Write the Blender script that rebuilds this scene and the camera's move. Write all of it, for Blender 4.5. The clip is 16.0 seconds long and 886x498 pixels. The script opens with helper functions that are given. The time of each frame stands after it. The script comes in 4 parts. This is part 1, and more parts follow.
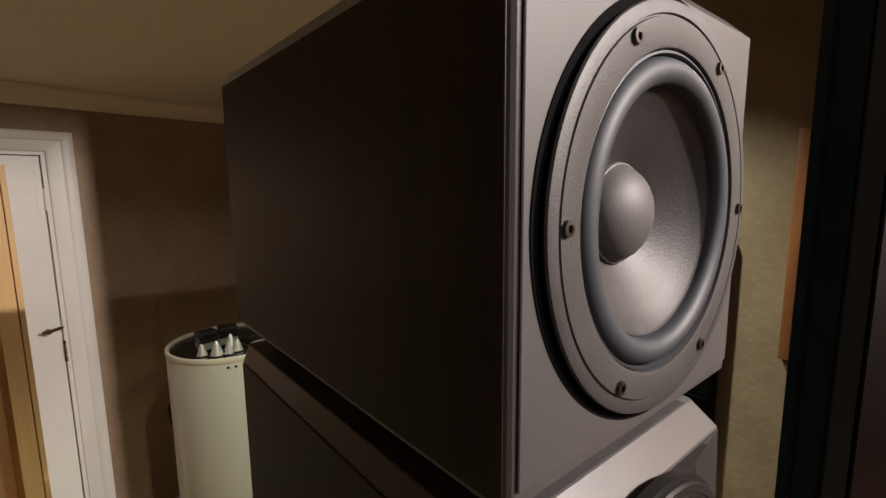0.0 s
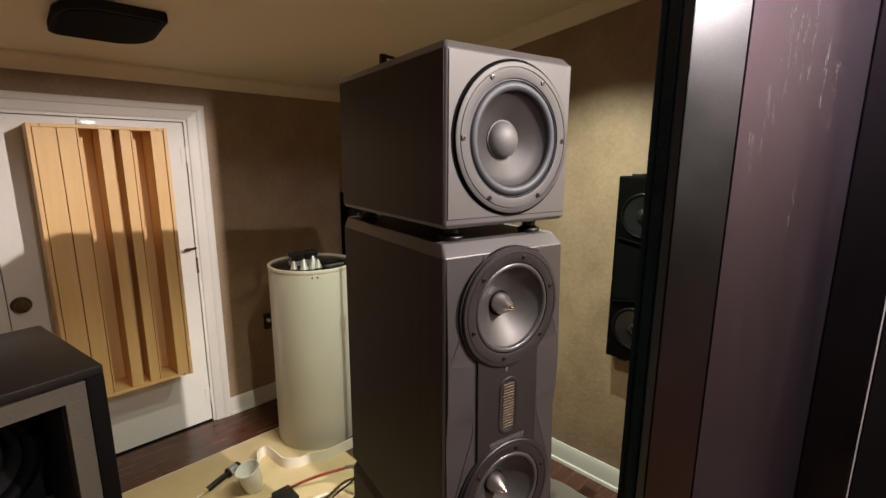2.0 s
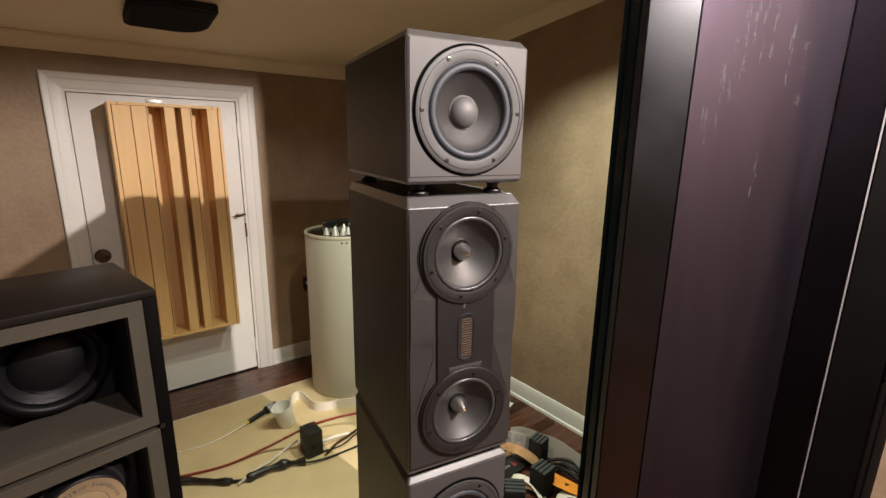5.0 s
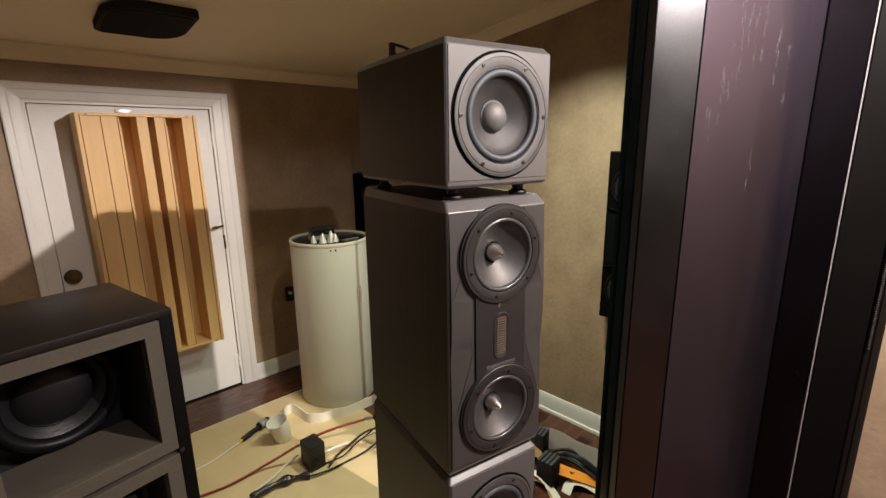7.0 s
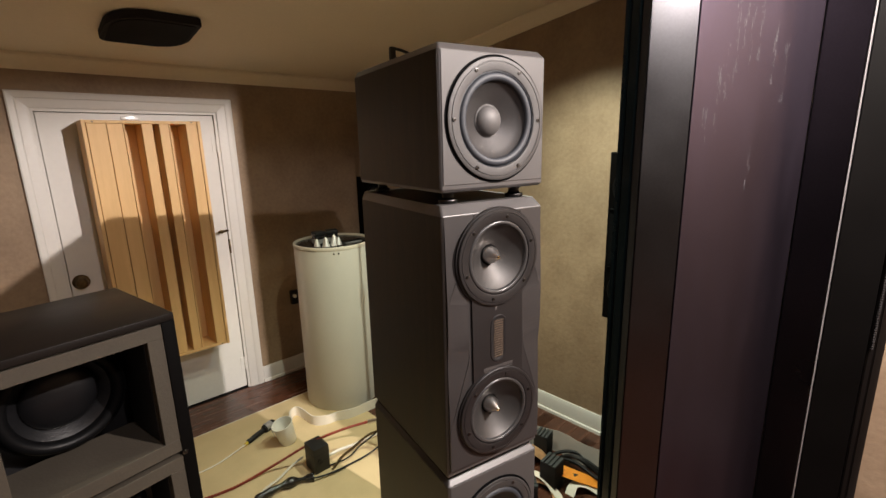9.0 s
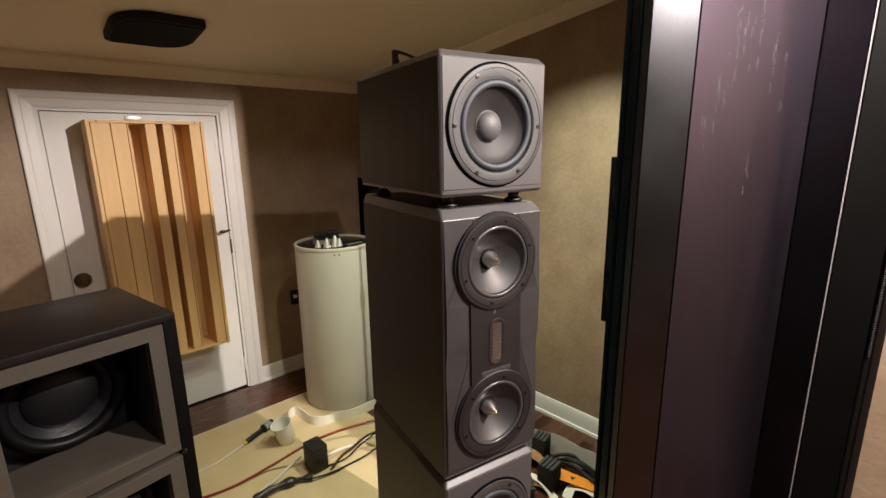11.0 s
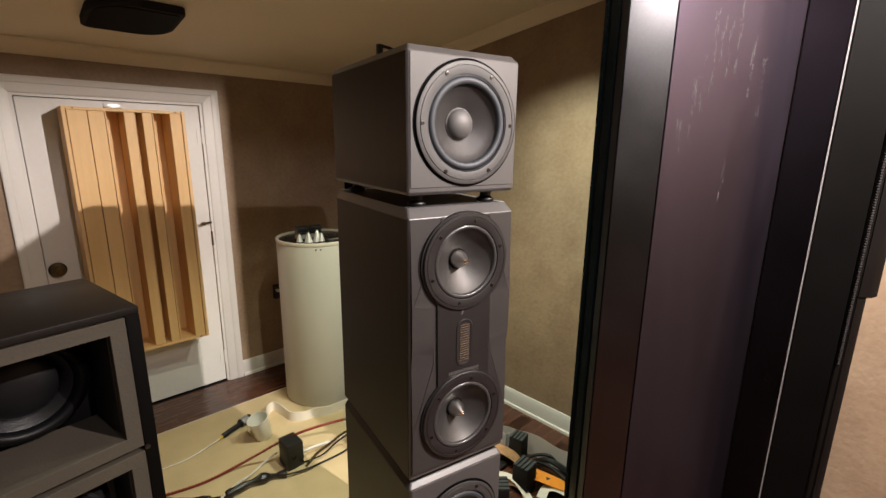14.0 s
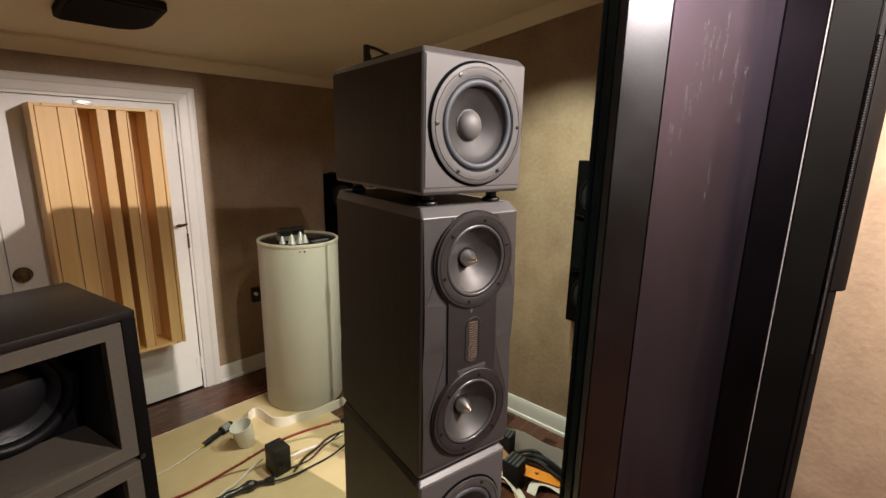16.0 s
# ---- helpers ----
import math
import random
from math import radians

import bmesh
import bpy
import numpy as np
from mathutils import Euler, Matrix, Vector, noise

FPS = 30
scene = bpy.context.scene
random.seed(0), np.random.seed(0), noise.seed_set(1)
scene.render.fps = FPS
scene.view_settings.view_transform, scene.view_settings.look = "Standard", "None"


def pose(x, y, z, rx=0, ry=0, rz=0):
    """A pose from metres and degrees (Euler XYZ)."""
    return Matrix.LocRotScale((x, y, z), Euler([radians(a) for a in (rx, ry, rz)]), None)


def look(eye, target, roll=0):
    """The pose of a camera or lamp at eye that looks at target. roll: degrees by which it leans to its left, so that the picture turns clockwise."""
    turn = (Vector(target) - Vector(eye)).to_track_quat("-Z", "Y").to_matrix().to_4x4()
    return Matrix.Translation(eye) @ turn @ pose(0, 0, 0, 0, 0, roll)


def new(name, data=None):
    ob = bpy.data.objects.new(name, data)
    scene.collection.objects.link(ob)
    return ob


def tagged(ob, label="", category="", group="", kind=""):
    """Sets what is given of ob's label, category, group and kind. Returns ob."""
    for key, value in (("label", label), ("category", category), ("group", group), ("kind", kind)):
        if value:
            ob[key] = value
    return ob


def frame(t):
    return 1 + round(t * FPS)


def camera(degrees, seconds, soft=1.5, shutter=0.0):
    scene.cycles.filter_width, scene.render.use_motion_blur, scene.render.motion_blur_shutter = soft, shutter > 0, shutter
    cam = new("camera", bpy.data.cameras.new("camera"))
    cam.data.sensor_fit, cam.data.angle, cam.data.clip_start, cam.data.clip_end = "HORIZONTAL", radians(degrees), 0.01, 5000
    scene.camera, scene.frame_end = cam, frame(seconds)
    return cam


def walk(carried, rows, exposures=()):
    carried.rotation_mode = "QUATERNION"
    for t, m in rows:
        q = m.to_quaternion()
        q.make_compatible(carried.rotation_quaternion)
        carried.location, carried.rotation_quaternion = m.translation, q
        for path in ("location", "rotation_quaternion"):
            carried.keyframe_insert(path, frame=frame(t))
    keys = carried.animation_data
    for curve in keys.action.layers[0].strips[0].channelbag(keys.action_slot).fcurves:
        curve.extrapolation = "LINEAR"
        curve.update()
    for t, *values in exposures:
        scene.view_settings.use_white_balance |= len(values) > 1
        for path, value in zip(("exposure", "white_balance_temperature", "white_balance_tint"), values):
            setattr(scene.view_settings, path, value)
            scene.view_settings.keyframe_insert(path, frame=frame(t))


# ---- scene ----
cam = camera(88.2, 16.0)
PATH = [
    (0, (0.003, 0.011, 1.884), (1.267, 1.534, 1.601), -0.6),
    (0.5, (-0.025, -0.162, 1.878), (1.106, 1.463, 1.595), 0.2),
    (1, (-0.06, -0.367, 1.868), (1.025, 1.286, 1.569), 0.2),
    (1.5, (-0.173, -0.47, 1.866), (0.896, 1.188, 1.541), 0.3),
    (2, (-0.307, -0.576, 1.818), (0.77, 1.063, 1.428), 0.3),
    (2.5, (-0.335, -0.641, 1.793), (0.73, 0.993, 1.355), 0.3),
    (3, (-0.304, -0.705, 1.794), (0.708, 0.952, 1.315), 0.3),
    (3.5, (-0.24, -0.791, 1.776), (0.691, 0.908, 1.28), 0.5),
    (4, (-0.207, -0.848, 1.767), (0.673, 0.883, 1.285), 0.9),
    (4.5, (-0.207, -0.889, 1.783), (0.645, 0.859, 1.316), 1.1),
    (6.8, (-0.432, -0.789, 1.788), (0.6, 0.864, 1.339), -0.7),
    (7, (-0.429, -0.791, 1.792), (0.606, 0.859, 1.339), -0.7),
    (7.5, (-0.426, -0.798, 1.796), (0.605, 0.854, 1.342), -0.9),
    (8, (-0.42, -0.8, 1.796), (0.606, 0.856, 1.344), -1.1),
    (8.5, (-0.416, -0.808, 1.797), (0.601, 0.855, 1.349), -1.3),
    (9, (-0.407, -0.814, 1.798), (0.603, 0.855, 1.352), -1.4),
    (11.5, (-0.412, -0.825, 1.809), (0.595, 0.846, 1.369), -0.6),
    (12, (-0.415, -0.818, 1.808), (0.591, 0.851, 1.358), -0.3),
    (12.5, (-0.41, -0.817, 1.802), (0.6, 0.845, 1.336), 0.2),
    (13, (-0.399, -0.822, 1.803), (0.624, 0.828, 1.321), 0.8),
    (13.5, (-0.371, -0.825, 1.798), (0.655, 0.825, 1.324), 0.3),
    (14, (-0.339, -0.845, 1.811), (0.69, 0.808, 1.355), 0.7),
    (14.5, (-0.31, -0.852, 1.81), (0.727, 0.8, 1.369), 1.2),
    (15, (-0.328, -0.844, 1.812), (0.735, 0.792, 1.371), 1.4),
    (15.5, (-0.397, -0.808, 1.806), (0.709, 0.798, 1.361), 1.5),
    (16, (-0.449, -0.794, 1.805), (0.701, 0.781, 1.36), 1.2),
]
walk(cam, [(t, look(eye, target, roll)) for t, eye, target, roll in PATH], [(0.0, -0.66), (0.5, -0.45), (1.0, -0.20), (1.5, -0.08), (16.0, -0.10)])

# ---- light ----
world = bpy.data.worlds.new("world")
scene.world = world
world.use_nodes = True
world.node_tree.nodes["Background"].inputs[0].default_value = (0.9, 0.8, 0.65, 1)
world.node_tree.nodes["Background"].inputs[1].default_value = 0.02


def downlight(x, y, z, watts, colour, size=0.018, cone=162):
    lamp = bpy.data.lights.new("downlight", "SPOT")
    lamp.energy, lamp.color, lamp.shadow_soft_size = watts, colour, size
    lamp.spot_size, lamp.spot_blend = radians(cone), 0.12 if cone > 150 else 0.5 if cone < 115 else 1.0
    ob = new("downlight_lamp", lamp)
    ob.location = (x, y, z)
    return ob


KEY, KEY_W, KEY_C = (1.28, -1.25), 600, (1.0, 0.893, 0.84)
NEAR, NEAR_W, NEAR_C = (0.30, -1.15), 76, (1.0, 0.91, 0.91)
SIDE, SIDE_W, SIDE_C = (0.42, 1.00), 66, (0.96, 0.95, 0.72)
EAST, EAST_W, EAST_C = (1.13, 0.80), 172, (0.89, 0.97, 0.80)


# ---- room frame: u along the door wall, v towards it ----
YAW = 12.0
ROOM = pose(0, 0, 0, 0, 0, YAW)
WALL_V, WALL_U = 2.694, 1.872
LEFT_U, BACK_V = -2.6, -3.3


def ceiling_z(v):
    return 2.315 + 0.136 * (WALL_V - v)


def room_uv(x, y):
    c, s = math.cos(radians(YAW)), math.sin(radians(YAW))
    return c * x + s * y, -s * x + c * y


# ---- materials ----
def material(name, colour, rough=0.5, metal=0.0, var=0.12, scale=6.0, fine=90.0, bump=0.05, stretch=(1, 1, 1), coat=0.0, second=None, spec=0.5, rough_var=0.08):
    """A principled surface: colour mottled at two scales, with fine relief."""
    m = bpy.data.materials.new(name)
    m.use_nodes = True
    n, l = m.node_tree.nodes, m.node_tree.links
    b = n["Principled BSDF"]
    co = n.new("ShaderNodeTexCoord")
    mp = n.new("ShaderNodeMapping")
    mp.inputs["Scale"].default_value = stretch
    l.new(co.outputs["Object"], mp.inputs["Vector"])
    big, small = n.new("ShaderNodeTexNoise"), n.new("ShaderNodeTexNoise")
    big.inputs["Scale"].default_value, small.inputs["Scale"].default_value = scale, fine
    big.inputs["Detail"].default_value, small.inputs["Detail"].default_value = 5, 3
    for t in (big, small):
        l.new(mp.outputs[0], t.inputs["Vector"])
    mix = n.new("ShaderNodeMix")
    mix.data_type = "FLOAT"
    mix.inputs[0].default_value = 0.35
    l.new(big.outputs[0], mix.inputs[2])
    l.new(small.outputs[0], mix.inputs[3])
    ramp = n.new("ShaderNodeValToRGB")
    dark = tuple(c * (1 - var) for c in colour)
    light = tuple(min(1, c * (1 + var)) for c in (second or colour))
    ramp.color_ramp.elements[0].position, ramp.color_ramp.elements[1].position = 0.3, 0.7
    ramp.color_ramp.elements[0].color, ramp.color_ramp.elements[1].color = (*dark, 1), (*light, 1)
    l.new(mix.outputs[0], ramp.inputs[0])
    l.new(ramp.outputs[0], b.inputs["Base Color"])
    b.inputs["Metallic"].default_value = metal
    b.inputs["Coat Weight"].default_value = coat
    b.inputs["Specular IOR Level"].default_value = spec
    rr = n.new("ShaderNodeMapRange")
    rr.inputs[3].default_value, rr.inputs[4].default_value = max(0.02, rough - rough_var), min(1, rough + rough_var)
    l.new(big.outputs[0], rr.inputs[0])
    l.new(rr.outputs[0], b.inputs["Roughness"])
    if bump:
        bp = n.new("ShaderNodeBump")
        bp.inputs["Strength"].default_value, bp.inputs["Distance"].default_value = bump, 0.004
        l.new(small.outputs[0], bp.inputs["Height"])
        l.new(bp.outputs[0], b.inputs["Normal"])
    return m


def glow(name, colour, strength):
    m = bpy.data.materials.new(name)
    m.use_nodes = True
    b = m.node_tree.nodes["Principled BSDF"]
    b.inputs["Emission Color"].default_value = (*colour, 1)
    b.inputs["Emission Strength"].default_value = strength
    return m


def clear_plastic(name, colour, rough, alpha):
    m = material(name, colour, rough, var=0.05)
    m.node_tree.nodes["Principled BSDF"].inputs["Alpha"].default_value = alpha
    return m


WALLPAPER = material("wallpaper", (0.285, 0.193, 0.121), 0.62, var=0.18, scale=5.0, fine=42, bump=0.45, second=(0.30, 0.215, 0.138))
CEILING = material("ceiling_paint", (0.80, 0.69, 0.54), 0.7, var=0.05, scale=1.2, fine=60, bump=0.08)
WHITE = material("white_paint", (0.74, 0.72, 0.68), 0.38, var=0.04, scale=4, fine=40, bump=0.04)
FLOORWOOD = material("dark_wood_floor", (0.070, 0.027, 0.016), 0.26, var=0.5, scale=3, fine=30, bump=0.03, stretch=(1, 9, 1), second=(0.090, 0.034, 0.019))
RUG = material("rug_pile", (0.59, 0.46, 0.265), 0.95, var=0.10, scale=5, fine=260, bump=0.5, spec=0.1)
PINE = material("pale_pine", (0.72, 0.45, 0.185), 0.5, var=0.03, scale=5, fine=45, bump=0.05, stretch=(7, 7, 0.5), second=(0.77, 0.50, 0.225))
CABINET = material("graphite_lacquer", (0.058, 0.054, 0.053), 0.42, metal=0.1, var=0.10, scale=5, fine=400, bump=0.03, coat=0.15)
BAFFLE = material("graphite_baffle", (0.056, 0.0515, 0.0495), 0.58, metal=0.1, var=0.07, scale=4, fine=500, bump=0.03)
SIDEVENEER = material("dark_side_veneer", (0.0125, 0.0092, 0.0068), 0.50, var=0.5, scale=5, fine=60, bump=0.05, spec=0.25, stretch=(7, 7, 0.5), second=(0.024, 0.0175, 0.0125))
MIDBAFFLE = material("dark_graphite_baffle", (0.031, 0.0280, 0.0275), 0.45, metal=0.2, var=0.10, scale=4, fine=500, bump=0.03)
RINGMETAL = material("driver_flange", (0.040, 0.0375, 0.0365), 0.55, metal=0.15, var=0.12, scale=18, fine=600, bump=0.12)
RUBBER = material("rubber_surround", (0.022, 0.025, 0.031), 0.58, var=0.08, scale=8, fine=200, bump=0.02)
CONE = material("cone_grey", (0.046, 0.043, 0.042), 0.5, metal=0.55, var=0.10, scale=14, fine=500, bump=0.10)
MIDCONE = material("magnesium_cone", (0.054, 0.051, 0.049), 0.52, metal=0.7, var=0.10, scale=30, fine=300, bump=0.04)
DOME = material("dust_cap", (0.080, 0.076, 0.074), 0.58, metal=0.3, var=0.05, scale=9, fine=500, bump=0.06)
PLUG = material("phase_plug", (0.72, 0.69, 0.66), 0.30, metal=1.0, var=0.05, bump=0)
BRASS = material("brass_tip", (0.74, 0.62, 0.42), 0.22, metal=1.0, var=0.08, bump=0)
COPPER = material("copper_tape", (0.85, 0.47, 0.24), 0.32, metal=0.6, var=0.25, scale=20, bump=0.1)
RIBBON = material("ribbon_foil", (0.070, 0.044, 0.022), 0.5, metal=0.3, var=0.2, scale=40, bump=0)
PLATE = material("black_front_plate", (0.0125, 0.0108, 0.0108), 0.45, metal=0.2, var=0.12, scale=8, fine=400, bump=0.03)
BLACK = material("satin_black", (0.007, 0.0065, 0.0072), 0.50, var=0.2, scale=6, fine=200, bump=0.03)
GLOSSBLACK = material("semi_gloss_black", (0.009, 0.0085, 0.009), 0.26, var=0.15, scale=3, fine=150, bump=0.01)
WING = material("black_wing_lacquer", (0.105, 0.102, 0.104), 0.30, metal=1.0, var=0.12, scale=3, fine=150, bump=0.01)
GUNMETAL = material("dark_metal_band", (0.05, 0.048, 0.047), 0.35, metal=1.0, var=0.1, bump=0)
STEEL = material("screw_steel", (0.085, 0.080, 0.076), 0.32, metal=1.0, var=0.1, bump=0)
PURPLE = material("plum_lacquer", (0.056, 0.0440, 0.0585), 0.47, metal=1.0, var=0.08, scale=3, fine=160, bump=0.03, stretch=(3, 3, 0.5), spec=0.3)
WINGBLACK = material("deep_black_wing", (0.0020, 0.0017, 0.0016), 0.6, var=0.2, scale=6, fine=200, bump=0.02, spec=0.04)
PADDED = material("padded_brown_black", (0.0036, 0.0026, 0.0022), 0.6, var=0.2, scale=8, fine=150, bump=0.1, spec=0.1)
SCUFF = material("scuff", (0.062, 0.056, 0.062), 0.6, var=0.3, scale=60, bump=0.1)
GREYFRAME = material("raw_grey_board", (0.039, 0.031, 0.021), 0.8, var=0.14, scale=9, fine=120, bump=0.2)
SUBBLACK = material("worn_black_paint", (0.0080, 0.0062, 0.0054), 0.46, var=0.3, scale=5, fine=90, bump=0.05, spec=0.11)
SILVER = material("brushed_aluminium", (0.55, 0.52, 0.48), 0.32, metal=1.0, var=0.05, scale=30, bump=0.02)
CREAM = material("cream_tube_shell", (0.60, 0.57, 0.505), 0.45, var=0.05, scale=3, fine=120, bump=0.05)
CREAMTAPE = material("cream_edging", (0.74, 0.68, 0.58), 0.5, var=0.06, scale=6, bump=0.05)
OLDBRASS = material("aged_brass", (0.16, 0.115, 0.06), 0.33, metal=1.0, var=0.3, scale=40, bump=0.05)
REDCABLE = material("red_braided_cable", (0.24, 0.034, 0.020), 0.5, var=0.4, scale=90, fine=300, bump=0.2)
WHITECABLE = material("white_cable", (0.68, 0.64, 0.55), 0.45, var=0.08, scale=20, bump=0.02)
TAPE = material("shiny_black_tape", (0.010, 0.0085, 0.0085), 0.22, var=0.3, scale=60, fine=240, bump=0.5, spec=0.6)
BLACKCABLE = material("black_cable", (0.009, 0.0085, 0.0085), 0.5, var=0.3, scale=30, bump=0.3, spec=0.25)
YELLOW = material("yellow_tape", (0.65, 0.46, 0.05), 0.5, var=0.1, bump=0)
ORANGE = material("orange_card", (0.80, 0.28, 0.03), 0.45, var=0.12, scale=10, bump=0.03)
TEAL = material("teal_edge", (0.004, 0.007, 0.008), 0.22, var=0.1, bump=0, spec=0.2)
CUP = material("white_plastic_cup", (0.78, 0.76, 0.68), 0.4, var=0.04, scale=10, bump=0.02)
FILM = clear_plastic("clear_film", (0.88, 0.87, 0.83), 0.14, 0.34)
FOIL = material("silver_foil", (0.85, 0.84, 0.82), 0.30, metal=0.6, var=0.15, scale=12, fine=60, bump=0.15)
LABELGREY = material("label_grey", (0.30, 0.29, 0.29), 0.4, metal=0.4, var=0.1, bump=0)
MUTED = material("dull_print", (0.085, 0.078, 0.076), 0.45, metal=0.3, var=0.1, bump=0)
# dark stand-in for the wallpaper on unseen walls, cuts bounced light
LOWBOUNCE = material("low_bounce_unseen_wall", (0.085, 0.06, 0.042), 0.75, var=0.12, scale=3, fine=40, bump=0.2)
SUBRUBBER = material("black_rubber", (0.003, 0.003, 0.0033), 0.45, spec=0.15, var=0.1, scale=9, bump=0.02)
GASKET_AND_SHADE = material("black_gasket_and_shade", (0.003, 0.003, 0.0032), 0.95, var=0.1, bump=0, spec=0.05)
SPIKE = material("spike_metal", (0.78, 0.76, 0.74), 0.38, metal=0.6, var=0.05, bump=0)
MIDRUBBER = material("grey_rubber", (0.030, 0.029, 0.029), 0.32, var=0.1, scale=9, bump=0.02)
SUBCAP = material("black_sub_cap", (0.0028, 0.0028, 0.0034), 0.42, spec=0.35, var=0.2, scale=9, bump=0.02)
SUBCONE = material("black_sub_cone", (0.006, 0.006, 0.0068), 0.34, spec=0.8, var=0.2, scale=9, fine=140, bump=0.25)
LETTER = material("dark_lettering", (0.05, 0.045, 0.04), 0.5, var=0.1, bump=0)
SLATE = material("slate_foam", (0.055, 0.058, 0.058), 0.85, var=0.15, scale=12, fine=300, bump=0.3, spec=0.2)
FELT = material("charcoal_cloth", (0.022, 0.020, 0.020), 0.9, var=0.2, scale=9, fine=300, bump=0.4, spec=0.2)
FRAMEWOOD = material("reddish_frame_wood", (0.26, 0.095, 0.035), 0.4, var=0.25, scale=5, fine=60, bump=0.05, stretch=(8, 8, 0.7))
PICTURE = material("pale_picture_mount", (0.45, 0.50, 0.40), 0.6, var=0.08, scale=4, bump=0)
LAMPGLASS = glow("lamp_glass", (1.0, 0.86, 0.66), 9.0)


# ---- mesh helpers ----
def mesh_of(name, bm, mat, smooth=True):
    bmesh.ops.remove_doubles(bm, verts=bm.verts, dist=1e-6)
    bmesh.ops.recalc_face_normals(bm, faces=bm.faces)
    me = bpy.data.meshes.new(name)
    bm.to_mesh(me)
    bm.free()
    if mat:
        me.materials.append(mat)
    if smooth:
        me.shade_smooth()
        me.set_sharp_from_angle(angle=radians(32))
    return me


def part(name, bm, mat, parent=None, label="", m=None):
    """Links a bmesh as one mesh object, under a thing or a part where parent is given."""
    ob = new(name, mesh_of(name, bm, mat, name != "cabinet_shell"))
    if parent:
        ob.parent = parent
    if m is not None:
        ob.matrix_basis = m
    return tagged(ob, label)


def thing(name, m, label, category, group=""):
    ob = new(name)
    ob.empty_display_size = 0.05
    ob.matrix_basis = m
    return tagged(ob, label, category, group)


def structure(name, bm, mat, label, category, m=None):
    return tagged(part(name, bm, mat, None, label, ROOM if m is None else m), kind="structure", category=category)


def box(x0, x1, y0, y1, z0, z1, bevel=0.0, segments=2, bm=None):
    b = bmesh.new()
    bmesh.ops.create_cube(b, size=1)
    for v in b.verts:
        v.co = Vector((x0 + (v.co.x + 0.5) * (x1 - x0), y0 + (v.co.y + 0.5) * (y1 - y0), z0 + (v.co.z + 0.5) * (z1 - z0)))
    if bevel:
        bmesh.ops.bevel(b, geom=b.edges[:], offset=bevel, segments=segments, affect="EDGES", profile=0.5)
    return joined(bm, b)


def joined(bm, b):
    if bm is None:
        return b
    tmp = bpy.data.meshes.new("tmp")
    b.to_mesh(tmp)
    b.free()
    bm.from_mesh(tmp)
    bpy.data.meshes.remove(tmp)
    return bm


def prism(points, z0, z1, bm=None, bevel=0.0):
    """An upright prism over a plan polygon."""
    b = bmesh.new()
    low = [b.verts.new((x, y, z0)) for x, y in points]
    high = [b.verts.new((x, y, z1)) for x, y in points]
    b.faces.new(low[::-1])
    b.faces.new(high)
    for i in range(len(points)):
        j = (i + 1) % len(points)
        b.faces.new((low[i], low[j], high[j], high[i]))
    if bevel:
        bmesh.ops.bevel(b, geom=b.edges[:], offset=bevel, segments=2, affect="EDGES")
    return joined(bm, b)


def lathe(profile, segments=48, axis="y", bm=None, centre=(0, 0, 0)):
    """A turned body: profile of (radius, along the axis)."""
    b = bmesh.new()
    rings = []
    for r, d in profile:
        ring = []
        for i in range(segments if r > 1e-6 else 1):
            a = 2 * math.pi * i / segments
            p = (r * math.cos(a), d, r * math.sin(a)) if axis == "y" else (r * math.cos(a), r * math.sin(a), d) if axis == "z" else (d, r * math.cos(a), r * math.sin(a))
            ring.append(b.verts.new(Vector(p) + Vector(centre)))
        rings.append(ring)
    for p, q in zip(rings, rings[1:]):
        for i in range(segments):
            j = (i + 1) % segments
            if len(p) > 1 and len(q) > 1:
                b.faces.new((p[i], p[j], q[j], q[i]))
            elif len(p) > 1:
                b.faces.new((p[i], p[j], q[0]))
            elif len(q) > 1:
                b.faces.new((p[0], q[j], q[i]))
    return joined(bm, b)


def spline(points, n):
    """A smooth line through points (Catmull-Rom)."""
    pts = [Vector(p) for p in points]
    pts = [2 * pts[0] - pts[1], *pts, 2 * pts[-1] - pts[-2]]
    out = []
    for i in range(1, len(pts) - 2):
        a, b, c, d = pts[i - 1:i + 3]
        for k in range(n):
            t = k / n
            out.append(0.5 * (2 * b + (c - a) * t + (2 * a - 5 * b + 4 * c - d) * t * t + (3 * b - a - 3 * c + d) * t ** 3))
    out.append(pts[-2])
    return out


def tube(points, radius, n=8, segments=8, bm=None, wobble=0.0, strand=None):
    """A round cable along a smooth line; strand = (offset, turns per metre, phase) winds it."""
    line = spline(points, n)
    b = bmesh.new()
    rings, run = [], 0.0
    for i, p in enumerate(line):
        d = (line[min(i + 1, len(line) - 1)] - line[max(i - 1, 0)]).normalized()
        run += (p - line[i - 1]).length if i else 0
        side = d.cross(Vector((0, 0, 1)))
        side = side.normalized() if side.length > 1e-4 else Vector((1, 0, 0))
        up = side.cross(d)
        c = p
        if strand:
            a = 2 * math.pi * (run * strand[1] + strand[2])
            c = p + strand[0] * (side * math.cos(a) + up * math.sin(a))
        r = radius * (1 + wobble * (0.5 * math.sin(i * 0.27 + radius * 900) + 0.35 * math.sin(i * 0.41 + 1) + 0.06 * math.sin(i * 1.3)))
        rings.append([b.verts.new(c + r * (side * math.cos(2 * math.pi * k / segments) + up * math.sin(2 * math.pi * k / segments))) for k in range(segments)])
    for p, q in zip(rings, rings[1:]):
        for k in range(segments):
            j = (k + 1) % segments
            b.faces.new((p[k], p[j], q[j], q[k]))
    b.faces.new(rings[0][::-1])
    b.faces.new(rings[-1])
    return joined(bm, b)


